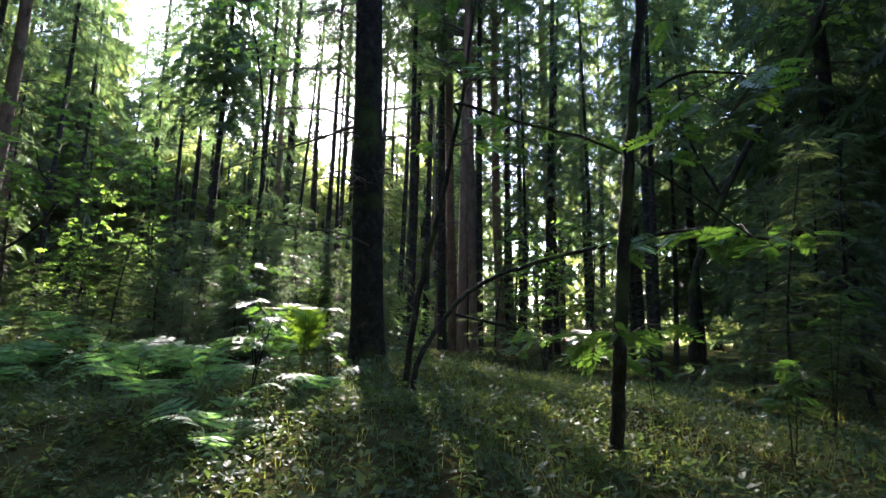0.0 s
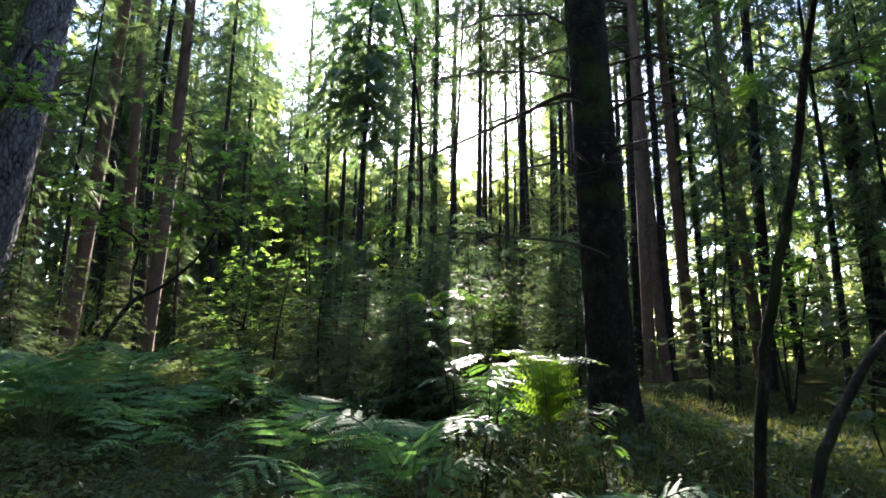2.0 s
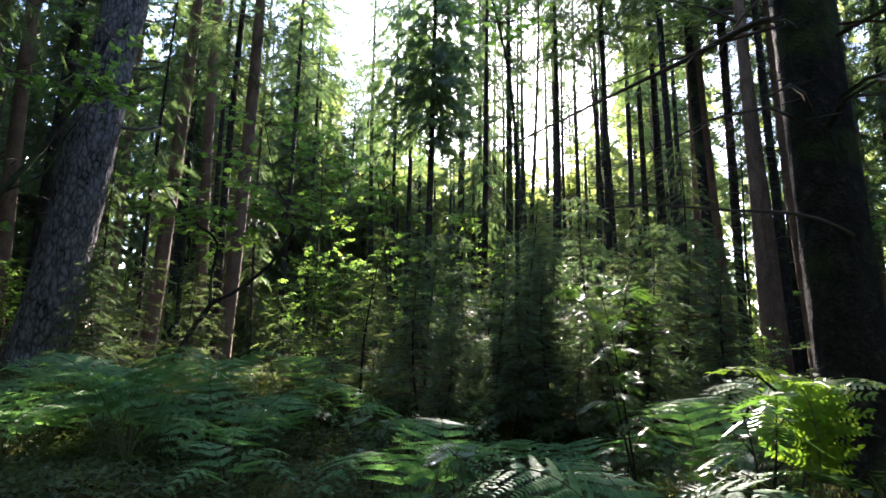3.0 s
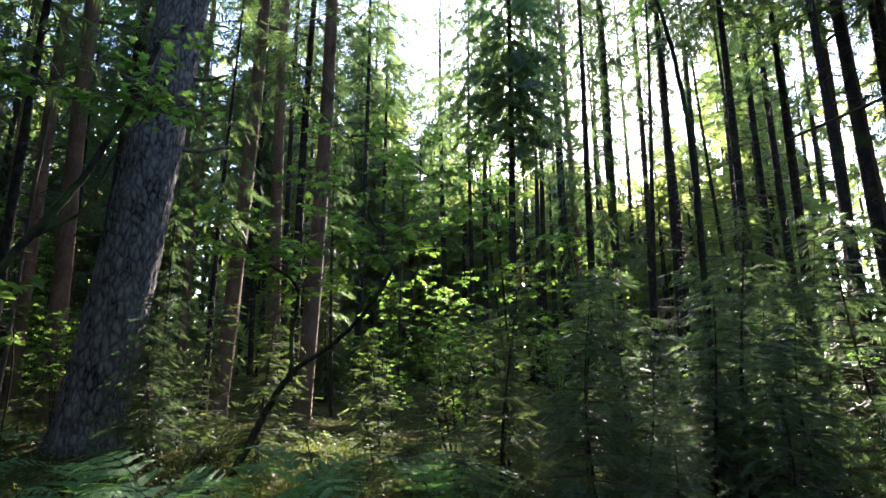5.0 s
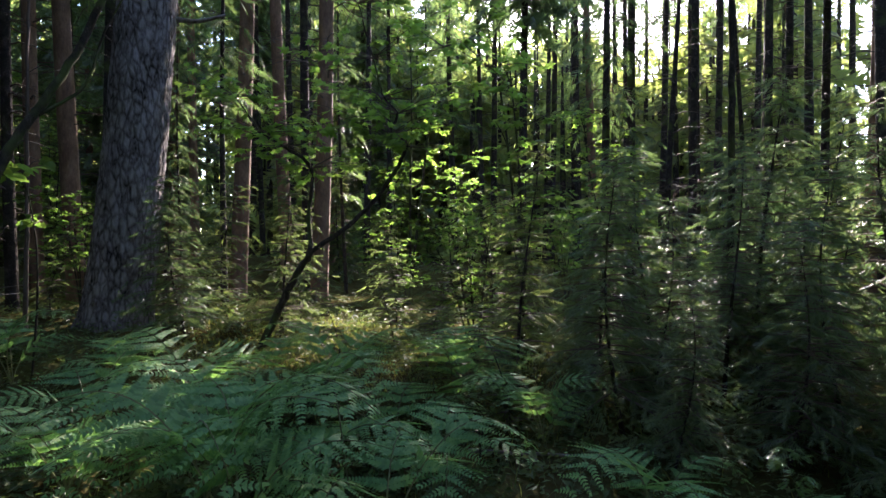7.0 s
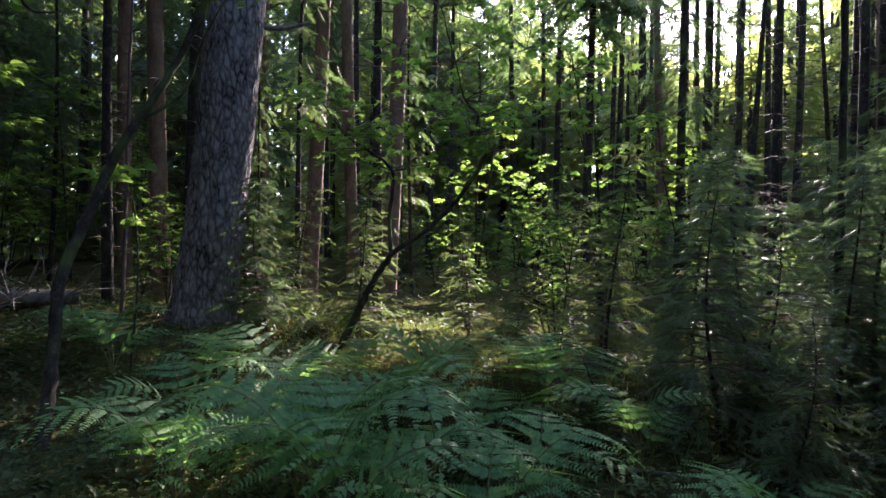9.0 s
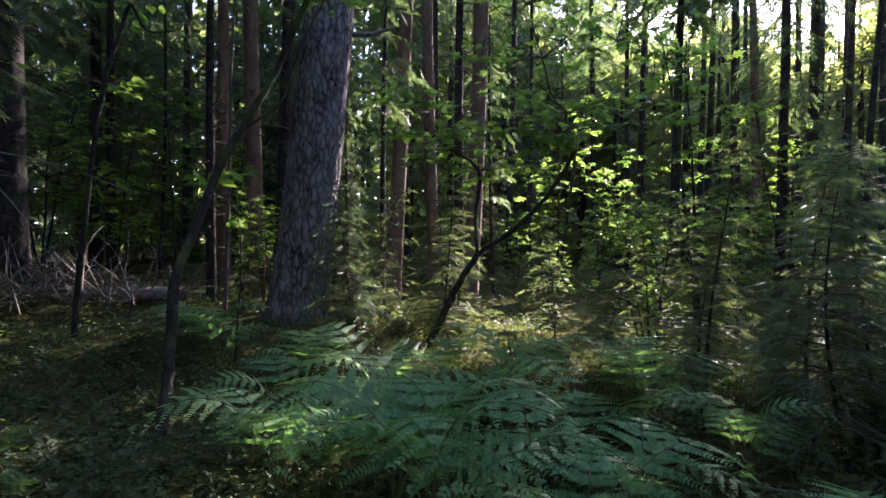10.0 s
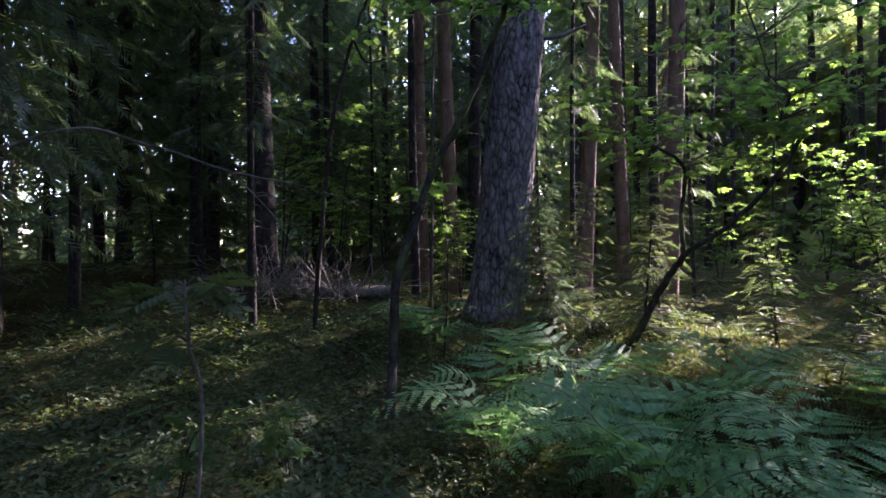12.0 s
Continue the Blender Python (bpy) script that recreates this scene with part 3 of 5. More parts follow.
# trees that stand where the walk shows them
for kind, i, x, y, s in [
        ("pine", 0, -12.08, 9.63, 1.0), ("pine", 0, -14.34, 12.87, 1.1), ("dense_spruce", 1, -20.4, 23.2, 1.0), ("dense_spruce", 0, -11.44, 20.65, 1.0),
        ("snag", 0, -9.5, 38.1, 1.25), ("pine", 1, -0.76, 14.2, 1.0), ("pine", 0, -0.40, 14.6, 0.9), ("pine", 0, -1.96, 20.0, 1.1),
        ("pine", 0, 2.06, 17.8, 1.05),  ("pole", 0, 1.8, 15.3, 1.2), 
        ("big_spruce", 2, -12.34, 3.92, 0.9), ("pole", 1, -10.37, 3.53, 0.8), ("pole", 0, -14.4, 3.0, 1.1), ("pole", 1, -15.7, 0.6, 1.2), ("pole", 0, -15.8, 1.45, 1.1),
         ("pole", 1, 2.08, 11.8, 1.3), ("pole", 1, 3.1, 12.5, 1.1), ("pole", 0, 2.97, 10.45, 1.0), ("pole", 1, 3.9, 12.2, 1.2), ("pole", 0, 2.5, 8.6, 0.7),
        ("pine", 1, -18.75, 13.2, 1.0),  ("snag", 0, -12.3, 25.6, 1.2),  ("pine", 0, -10.0, 24.3, 1.1), ("snag", 0, -9.66, 28.5, 1.2),
        ("snag", 1, -5.74, 15.0, 0.9), ("snag", 1, -5.6, 19.1, 1.1), ("pole", 1, 0.8, 13.6, 1.2),  ("snag", 0, -14.4, 24.3, 1.2), ("snag", 0, -13.9, 29.0, 1.3), 
        ("pine", 1, -14.7, 7.5, 1.0), ("pole", 0, -12.0, 6.2, 0.9), ("pole", 1, -16.3, 9.0, 1.3), ("pine", 0, -20.7, 13.5, 0.9), ("pine", 1, -17.7, 12.5, 1.0),
        ("pole", 0, -13.9, 4.2, 1.3), ("pole", 0, -17.6, 6.2, 1.2), ("pole", 1, -15.4, 6.5, 1.0), ("pine", 0, -13.0, 7.4, 0.9), ("big_spruce", 1, -19.6, 6.3, 1.0),
        ("big_spruce", 1, -11.3, 0.9, 0.85),  ("snag", 0, -0.9, 18.6, 1.0), ("snag", 1, -3.9, 17.5, 1.1), ("snag", 0, -1.5, 17.0, 1.2), ("snag", 1, -4.6, 22.0, 1.3), ("snag", 0, -7.0, 17.5, 1.0), ("snag", 1, -8.3, 20.5, 1.2), ("snag", 0, -3.0, 25.0, 1.3), ("snag", 0, -6.2, 28.0, 1.3), ("pine", 1, -17.4, 17.6, 0.9), ("dense_spruce", 0, -23.5, 19.0, 1.0), ("lace", 1, 3.6, 20.6, 1.0), ("snag", 0, -18.2, 32.5, 1.2),
           ("pole", 1, -11.3, 11.7, 0.9), ("big_spruce", 1, -9.9, 0.6, 0.75), ("lace", 1, 4.6, 12.6, 0.9), ("big_spruce", 1, 5.2, 8.4, 0.9), ("big_spruce", 1, -14.6, 1.9, 0.8), ("pole", 1, -13.2, 3.1, 0.9), ("pole", 0, -11.9, 1.6, 0.8), ("big_spruce", 1, -16.8, 3.4, 0.9), ("pole", 1, -17.5, 0.4, 1.2), ("big_spruce", 0, -17.9, -1.2, 0.9), ("pole", 1, -13.6, -0.4, 1.0)]:
    place(kind, i, x, y, s)

for kind, i, x, y, s in [
        ("lace", 2, -4.0, 16.6, 1.0), ("lace", 1, -7.1, 15.6, 0.9), ("lace", 2, -2.2, 15.0, 1.0), ("lace", 2, -5.6, 17.6, 1.0), ("lace", 2, -1.0, 17.6, 1.05), ("lace", 2, -2.9, 19.6, 1.05), ("snag", 0, -2.6, 27.5, 1.2), ("snag", 0, -3.6, 24.0, 1.15), ("snag", 0, -1.2, 25.0, 1.2), ("lace", 2, -0.3, 14.6, 1.0), ("lace", 1, 1.3, 13.2, 0.9), ("lace", 0, 0.8, 22.5, 1.1), ("snag", 0, -9.2, 33.5, 1.35), ("snag", 0, -12.6, 30.5, 1.35), ("snag", 0, -8.2, 27.6, 1.25), ("snag", 0, -13.8, 36.0, 1.4), ("snag", 0, -15.8, 38.5, 1.4), ("snag", 0, -6.4, 34.5, 1.35), ("snag", 0, -10.9, 36.8, 1.4), ("snag", 0, -4.9, 30.5, 1.3), ("snag", 0, -12.0, 28.0, 1.3), ("lace", 2, -13.7, 22.2, 1.05), ("snag", 0, -4.4, 25.5, 1.2), ("snag", 0, -7.3, 30.5, 1.25), ("snag", 0, -11.2, 33.0, 1.3),
        ("lace", 2, -14.8, 16.4, 1.0), ("lace", 0, -17.6, 26.5, 1.1), ("lace", 1, -21.5, 30.0, 1.2), ("lace", 1, 1.2, 21.0, 1.1), ("lace", 0, 4.2, 16.5, 1.0),
        ("lace", 2, -16.9, 15.4, 1.05), ("lace", 2, -19.6, 16.4, 1.0), ("lace", 2, -16.8, 20.2, 1.0),
        ("dark_young", 0, -3.75, 8.35, 0.75), ("dark_young", 1, -2.85, 8.3, 0.95), ("dark_young", 1, -2.4, 7.55, 0.85), ("dark_young", 1, -2.0, 8.6, 0.9), 
        ("dark_young", 1, -1.6, 8.0, 0.8), ("dark_young", 1, -4.4, 10.6, 1.0), ("dark_young", 1, -3.4, 10.4, 1.0), ("dark_young", 0, -2.4, 10.1, 0.8), ("dark_young", 1, -3.9, 9.2, 0.95), ("dark_young", 1, -4.7, 8.9, 0.9), ("dark_young", 1, 2.9, 6.6, 1.0), ("dark_young", 0, 3.6, 5.6, 1.1)]:
    place(kind, i, x, y, s)

# younger trees of the understorey, also from the walk
for kind, i, x, y, s in [
        ("dark_young", 1, -9.13, 6.8, 0.75), ("young", 1, -8.6, 7.6, 0.9), ("young", 1, -6.0, 8.6, 0.7), ("dark_young", 0, -5.0, 8.2, 0.8),  ("dark_young", 0, -3.5, 8.4, 0.65),
        ("young", 2, -2.2, 9.6, 0.7), ("young", 1, -2.3, 8.9, 0.9), ("young", 1, -6.9, 9.6, 1.0),   
        ("young", 3, -1.2, 10.6, 0.8), ("young", 0, 0.1, 11.6, 0.9), ("young", 2, 3.3, 6.2, 0.9), ("young", 0, 2.7, 5.2, 0.8), ("young", 2, 4.2, 4.6, 1.1),  ("young", 1, -10.5, 8.3, 1.0),
        ("young", 0, -11.5, 8.0, 0.9),     ("young", 0, -3.2, 12.6, 1.1),
          ("young", 0, -3.1, 10.2, 0.65),   ("young", 0, -5.7, 12.3, 0.8),
        ("young", 3, -8.3, 7.5, 0.9), ("young", 3, -7.3, 8.1, 1.0), ("young", 1, -8.9, 8.2, 0.8), ("young", 3, -6.4, 7.4, 1.0), ("young", 1, -6.2, 9.0, 0.9), ("young", 3, -9.9, 7.6, 1.1), ("young", 3, -5.9, 7.0, 0.8), ("young", 1, -10.6, 7.4, 0.7), ("young", 3, -11.0, 6.3, 1.0), ("young", 1, -7.9, 8.9, 0.8),
        ("dark_young", 1, -4.55, 7.25, 0.85), ("dark_young", 0, -4.0, 7.9, 0.75), ("dark_young", 1, -3.2, 7.6, 0.8), ("dark_young", 1, -2.7, 7.9, 0.75), ("young", 0, -5.6, 7.7, 0.7),   ("young", 0, -13.0, 2.4, 0.8), ("young", 2, -14.8, -0.8, 1.1), ("young", 0, -12.6, 0.6, 0.9), ("young", 2, 1.6, 9.6, 0.8), ("young", 2, 4.4, 9.4, 1.0),
        ("young", 3, -7.0, 6.8, 0.9), ("young", 3, -5.4, 7.0, 0.9), ("dark_young", 1, -4.2, 6.9, 0.5), ("dark_young", 1, -3.0, 7.2, 0.55), ("young", 3, -9.5, 7.3, 0.9), ("dark_young", 1, -4.5, 7.7, 0.7), ("dark_young", 1, -3.6, 7.3, 0.65),
         ("bush", 2, -6.6, 10.2, 1.0),   ("bush", 1, -6.2, 8.0, 0.8),  
        ("bush", 2, -10.9, 13.4, 1.3),  ("bush", 1, -2.6, 7.7, 0.8),  ("bush", 1, -1.3, 9.4, 0.6), ("bush", 0, 1.0, 10.6, 1.0), ("bush", 1, -12.0, 7.0, 1.0),
         ("bush", 0, -15.2, 4.6, 1.2), ("bush", 1, 3.8, 7.0, 1.0), ("bush", 2, 0.6, 14.6, 1.2), ("bush", 0, -7.0, 15.6, 1.4), 
        ("rowan", 0, -1.75, 3.95, 0.75), ("rowan", 0, -1.2, 4.15, 0.6), ("rowan", 1, -2.2, 5.1, 0.5), ("rowan", 0, -2.9, 4.3, 0.7), ("rowan", 0, -4.0, 5.4, 0.8), ("rowan", 1, -3.5, 6.5, 0.5), ("rowan", 0, 1.55, 3.1, 0.75), ("rowan", 0, 1.3, 4.6, 0.8),
        ("rowan", 1, 2.4, 4.2, 0.9), ("rowan", 0, -2.4, 5.9, 0.9), ("rowan", 0, -6.9, 2.75, 0.9), ("rowan", 0, -7.3, 3.4, 0.7), ("rowan", 1, -5.3, 6.4, 0.5), ("rowan", 0, 0.3, 5.4, 0.7)]:
    place(kind, i, x, y, s)
for i, x, y, s in [(0, -13.6, 5.3, 0.7), (1, -15.0, 6.7, 0.8), (0, -14.3, 7.9, 0.8), (1, -16.6, 8.5, 0.9), (0, -17.6, 7.1, 0.9), (0, -16.2, 5.3, 0.8), (1, -18.6, 8.9, 1.0), (0, -12.6, 6.9, 0.5), (1, -19.0, 6.6, 1.0), (0, -18.0, 4.6, 0.9),
                   (0, -8.4, 12.6, 0.7), (1, -9.7, 14.0, 0.7), (0, -7.2, 13.4, 0.75), (1, -10.9, 15.2, 0.8), (0, -6.3, 15.2, 0.8), (0, -12.0, 13.3, 0.75), (1, -12.9, 15.6, 0.8), (0, -8.6, 16.5, 0.9), (0, -9.4, 11.2, 0.5), (0, -17.4, 6.4, 0.9)]:
    place("far_bush", i, x, y, s)


# the rest of the wood, kept out of the lanes by which the sun comes in
LANES = [(-1.5, 4.4, 1.5), (0.5, 6.8, 1.7), (-1.6, 4.1, 1.2), (-7.3, 7.0, 1.2), (-0.3, 0.6, 1.6), (-13.0, 6.0, 1.8), (-5.0, 8.5, 1.5), (-6.5, 9.5, 1.5)]
GAP_AZ = 35.5


def free(x, y, wide):
    az = math.degrees(math.atan2(-(x + 2.5), y - 2.3))
    if math.hypot(x + 2.5, y - 2.3) > 13 and abs(az - GAP_AZ) < 2.6:
        return False
    sx, sy = -math.sin(radians(SUN_AZ)), math.cos(radians(SUN_AZ))
    for lx, ly, w in LANES:
        along, off = (x - lx) * sx + (y - ly) * sy, abs((x - lx) * sy - (y - ly) * sx)
        if 0 < along < 34 and off < w * wide:
            return False
    return True


spots = [(o.location.x, o.location.y) for o in scene.objects if o.type == "EMPTY"]
made = 0
while made < 74:
    a, r = rng.uniform(0, 6.28), rng.uniform(9, 36)
    x, y = -2.5 + r * math.sin(a), 2.5 + r * math.cos(a)
    if not free(x, y, 1.0) or min(math.hypot(x - p, y - q) for p, q in spots) < 1.3:
        continue
    if r < 16 and -2 < x < 3 and y > 4:
        continue
    az = math.degrees(math.atan2(-(x + 2.5), y - 2.5))
    sunward = 3 < az < 31
    bright = 28 < az < 80 and r > 15
    if (abs(az) > 110 and (r < 17 or rng.uniform() < 0.5)) or (sunward and rng.uniform() < 0.5) or (bright and rng.uniform() < 0.45):
        continue
    spots.append((x, y))
    kind = rng.choice(["big_spruce", "pine", "pole", "pole", "pine"]) if not (sunward or bright) else "pine"
    kind = "far_spruce" if kind == "big_spruce" and r > 20 else kind
    place(kind, int(rng.integers(4)), x, y, rng.uniform(0.85, 1.2))
    made += 1

made = 0
while made < 45:
    az, r = radians(rng.uniform(-40, 105)), rng.uniform(11, 34)
    x, y = -3.0 - r * math.sin(az), 2.5 + r * math.cos(az)
    if min(math.hypot(x - p, y - q) for p, q in spots) < (0.5 if r > 14 else 0.8) or (not free(x, y, 0.8) and r < 13):
        continue
    spots.append((x, y))
    kind = rng.choice(["young", "young", "bush", "bush", "bush"])
    place(("far_" + str(kind)) if r > 14 else kind, int(rng.integers(3)), x, y, rng.uniform(0.6, 1.0))
    made += 1


# ---- far woods: what nobody could count ----
def far_woods():
    leaves, wood = Geo(), Geo()
    at, up, sz, al = [], [], [], []
    for n in range(640):
        a = rng.uniform(0, 6.28) if n < 460 else -radians(rng.uniform(0, 52))
        r = rng.uniform(31, 80 if n < 460 else 55)
        x, y = -2.5 + r * math.sin(a), 2.5 + r * math.cos(a)
        az = math.degrees(math.atan2(-(x + 2.5), y - 2.3))
        sx, sy = -math.sin(radians(SUN_AZ)), math.cos(radians(SUN_AZ))
        ahead, aside = (x + 1) * sx + (y - 4.5) * sy, (x + 1) * sy - (y - 4.5) * sx
        if abs(az - GAP_AZ) < 1.2 or abs(az - SUN_AZ) < 1.0 or (0 < ahead < 48 and -2.5 < aside < 3.5):
            h = rng.uniform(9, 14)
        else:
            h = rng.uniform(15, 24)
        foot = x + (y - 11) * 0.313
        thick = 120
        if y > 11 and -15 < foot < 3:
            thick = 65
            h = min(h, 2.0 + 0.44 * (y - 11) / 0.954)
        z0 = gz(x, y)
        wood.tube([[x, y, z0 - 0.3], [x, y, z0 + h * 0.5], [x, y, z0 + h]], [0.2, 0.15, 0.04], 5)
        for _ in range(thick):
            k = rng.uniform(0.02, 1.0)
            w = (1 - k) * 3.0 * rng.uniform(0.2, 1.0) + 0.2
            b = rng.uniform(0, 6.28)
            at.append([x + w * math.cos(b), y + w * math.sin(b), z0 + h * k])
            al.append([math.cos(b), math.sin(b), rng.normal(-0.6, 0.5)])
            up.append(rng.normal(0, 1, 3))
            sz.append(rng.uniform(0.9, 1.8))
    for _ in range(3600):
        az, r = radians(rng.uniform(-45, 115)), rng.uniform(22, 60)
        x, y = -2.5 - r * math.sin(az), 2.5 + r * math.cos(az)
        b = rng.uniform(0, 6.28)
        at.append([x, y, gz(x, y) + rng.uniform(0, 2.6)])
        al.append([math.cos(b), math.sin(b), rng.normal(0.3, 0.6)])
        up.append(rng.normal(0, 1, 3))
        sz.append(rng.uniform(0.6, 1.3))
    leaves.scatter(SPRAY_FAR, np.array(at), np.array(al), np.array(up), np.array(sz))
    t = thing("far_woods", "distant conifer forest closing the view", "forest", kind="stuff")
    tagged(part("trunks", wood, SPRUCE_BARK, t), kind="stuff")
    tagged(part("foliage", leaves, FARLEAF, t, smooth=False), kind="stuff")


far_woods()


# ---- the dark edge of the wood beside the path, and unseen trees added behind ----
PROTOS["low_spruce"] = [make_spruce(14, 0.12, 1.7, 2.3, 0.42, 0.75, 40, "dark spruce with dense boughs hanging nearly to the ground", per=7, gap=0.32)]
for kind, i, x, y, s in [
        ("low_spruce", 0, -20.2, 3.4, 1.1), ("lace", 1, -23.0, 9.6, 1.2), ("lace", 1, -24.6, 5.4, 1.2), ("lace", 1, -21.0, 6.6, 1.0), ("far_young", 0, -20.6, 7.6, 1.2), ("far_young", 0, -22.6, 7.0, 1.3), ("far_young", 0, -21.8, 10.2, 1.3), ("far_young", 0, -19.6, 9.4, 1.1), ("low_spruce", 0, -21.6, 12.6, 1.1), ("low_spruce", 0, -27.0, 9.0, 1.3), ("low_spruce", 0, -25.0, 7.4, 1.2), ("low_spruce", 0, -26.0, 12.5, 1.2), ("low_spruce", 0, -20.5, 1.4, 1.2), ("far_young", 0, -22.5, 0.4, 1.0), ("far_young", 0, -23.4, 2.6, 1.1), ("far_young", 0, -22.0, 4.6, 0.9), ("far_young", 0, -24.4, -1.2, 1.1), ("far_young", 0, -19.2, -2.0, 0.9), ("far_young", 0, -21.4, -2.6, 1.0), ("far_young", 0, -18.2, 2.2, 0.6), ("low_spruce", 0, -15.2, -2.6, 1.0), ("low_spruce", 0, -22.5, 14.5, 1.1),
        # the three poles near x = -11 are added to shade the ground
        ("low_spruce", 0, 6.8, 6.4, 1.0), ("low_spruce", 0, 6.7, 12.6, 1.1), ("lace", 1, 4.3, 16.2, 0.9), ("low_spruce", 0, 6.4, 18.0, 1.1),  ("low_spruce", 0, 8.8, 14.0, 1.2), ("lace", 0, -14.9, 8.8, 1.0), ("lace", 1, -17.2, 10.9, 1.1), ("low_spruce", 0, 8.2, 8.8, 1.2), ("pine", 0, -1.2, 17.9, 1.05), ("pine", 0, 0.3, 16.1, 0.95), ("pole", 0, -10.9, 10.3, 1.1),    ("pole", 0, 0.5, 19.5, 1.5), ("pole", 0, -11.55, 9.0, 0.6), ("pole", 1, -10.95, 7.9, 0.5),
        # from here on out of view: spruces added behind and overhead to block skylight
        ("far_spruce", 0, 7.5, 2.6, 1.0), ("far_spruce", 1, 9.8, 5.2, 1.0), ("far_spruce", 1, 4.6, -5.2, 1.0), ("far_spruce", 0, 9.0, -4.5, 1.1),
        ("big_spruce", 1, -8.9, -3.0, 1.0), ("dense_spruce", 0, -7.4, -1.5, 1.0), ("dense_spruce", 0, -4.4, 0.3, 1.0), ("dense_spruce", 0, -6.9, 0.0, 1.05), ("dense_spruce", 1, -4.9, -2.6, 1.0), ("dense_spruce", 0, -11.2, -1.8, 0.9), ("dense_spruce", 1, -1.6, -3.6, 1.0), ("dense_spruce", 1, 5.9, 1.9, 1.0),
        ("big_spruce", 0, -0.3, -6.5, 1.0), ("big_spruce", 2, -4.0, -6.8, 1.0), ("big_spruce", 1, -7.6, -6.4, 1.0),
        ("big_spruce", 0, 3.6, -7.3, 1.0), ("big_spruce", 1, 7.2, -2.0, 1.0), ("big_spruce", 0, -11.5, -4.6, 1.0), ("big_spruce", 2, -12.0, -8.0, 1.0), ("far_spruce", 0, -2.0, -10.5, 1.0), ("far_spruce", 1, -6.5, -11.0, 1.0),
        ("far_spruce", 0, 3.0, -11.5, 1.0), ("far_spruce", 1, 8.5, -8.5, 1.0), ("far_spruce", 0, 12.0, 0.5, 1.0), ("far_spruce", 1, 11.5, 9.5, 1.0)]:
    place(kind, i, x, y, s)


# ---- the trees close to the path ----
def stem_tree(name, label, category, stems, bark=GREY_BARK, leaf=None, sides=8, wobble=0.05, bark_label=""):
    """stems: (part name, points, radius at the foot, radius at the tip); leaf: (shape, material, size, count, reach, anchor points)."""
    base = stems[0][1][0]
    t = thing(name, label, category, at=base)
    for nm, pts, ra, rb in stems:
        g = Geo()
        c = curve(np.asarray(pts, float) - np.asarray(base), 8 * (len(pts) - 1) + 1)
        s = np.linspace(0, 1, len(c))
        c[1:-1] += rng.normal(0, 0.12 * min(ra, 0.05), (len(c) - 2, 3))
        g.tube(c, ra + (rb - ra) * s, sides, wobble=wobble, flare=0.35 if nm in ("trunk", "stem") else 0)
        part(nm, g, bark, t)
    if leaf:
        lv, tw = Geo(), Geo()
        for shape, size, count, reach, anchors in leaf[1:]:
            leafy(lv, tw, np.asarray(anchors, float) - np.asarray(base), count, shape, size, reach)
        part("twigwork", tw, TWIG, t)
        part("foliage", lv, leaf[0], t, smooth=False)
    return t


def between(a, b, n):
    return [tuple(np.asarray(a, float) + (np.asarray(b, float) - np.asarray(a, float)) * k) for k in np.linspace(0, 1, n)]


def dense_trunk(path, radii, sides, plates):
    """A thick trunk with bark relief in the mesh itself."""
    path = np.asarray(path, float)
    n = len(path)
    ang = np.linspace(0, 2 * np.pi, sides, endpoint=False)
    z = path[:, 2][:, None]
    h = z - z[0]
    a = ang[None, :]
    ridge = np.zeros((n, sides))
    for k, (fa, fz, ph) in enumerate([(8, 5.2, 0.0), (14, 8.7, 1.1), (22, 12.5, 2.3), (12, 16.0, 0.4), (16, -7.1, 4.0), (20, -15.0, 5.1)]):
        ridge += np.abs(np.sin(fa * a * 0.5 + 1.4 * np.sin(fz * z + ph + 2 * np.sin(a + k)) + ph)) / 6
    rad = np.asarray(radii)[:, None] * (1 + 0.5 * np.exp(-h / 0.28) * (1 + 0.55 * np.sin(5 * a + 0.6) + 0.3 * np.sin(3 * a + 2))) + plates * (ridge - 0.5) + rng.normal(0, plates * 0.10, (n, sides))
    v = np.stack([path[:, 0][:, None] + rad * np.cos(a), path[:, 1][:, None] + rad * np.sin(a), z + 0 * a], -1)
    idx = np.arange(n * sides).reshape(n, sides)
    nxt = np.roll(idx, -1, axis=1)
    g = Geo()
    g.add(v.reshape(-1, 3), np.stack([idx[:-1], nxt[:-1], nxt[1:], idx[1:]], -1).reshape(-1, 4))
    return g


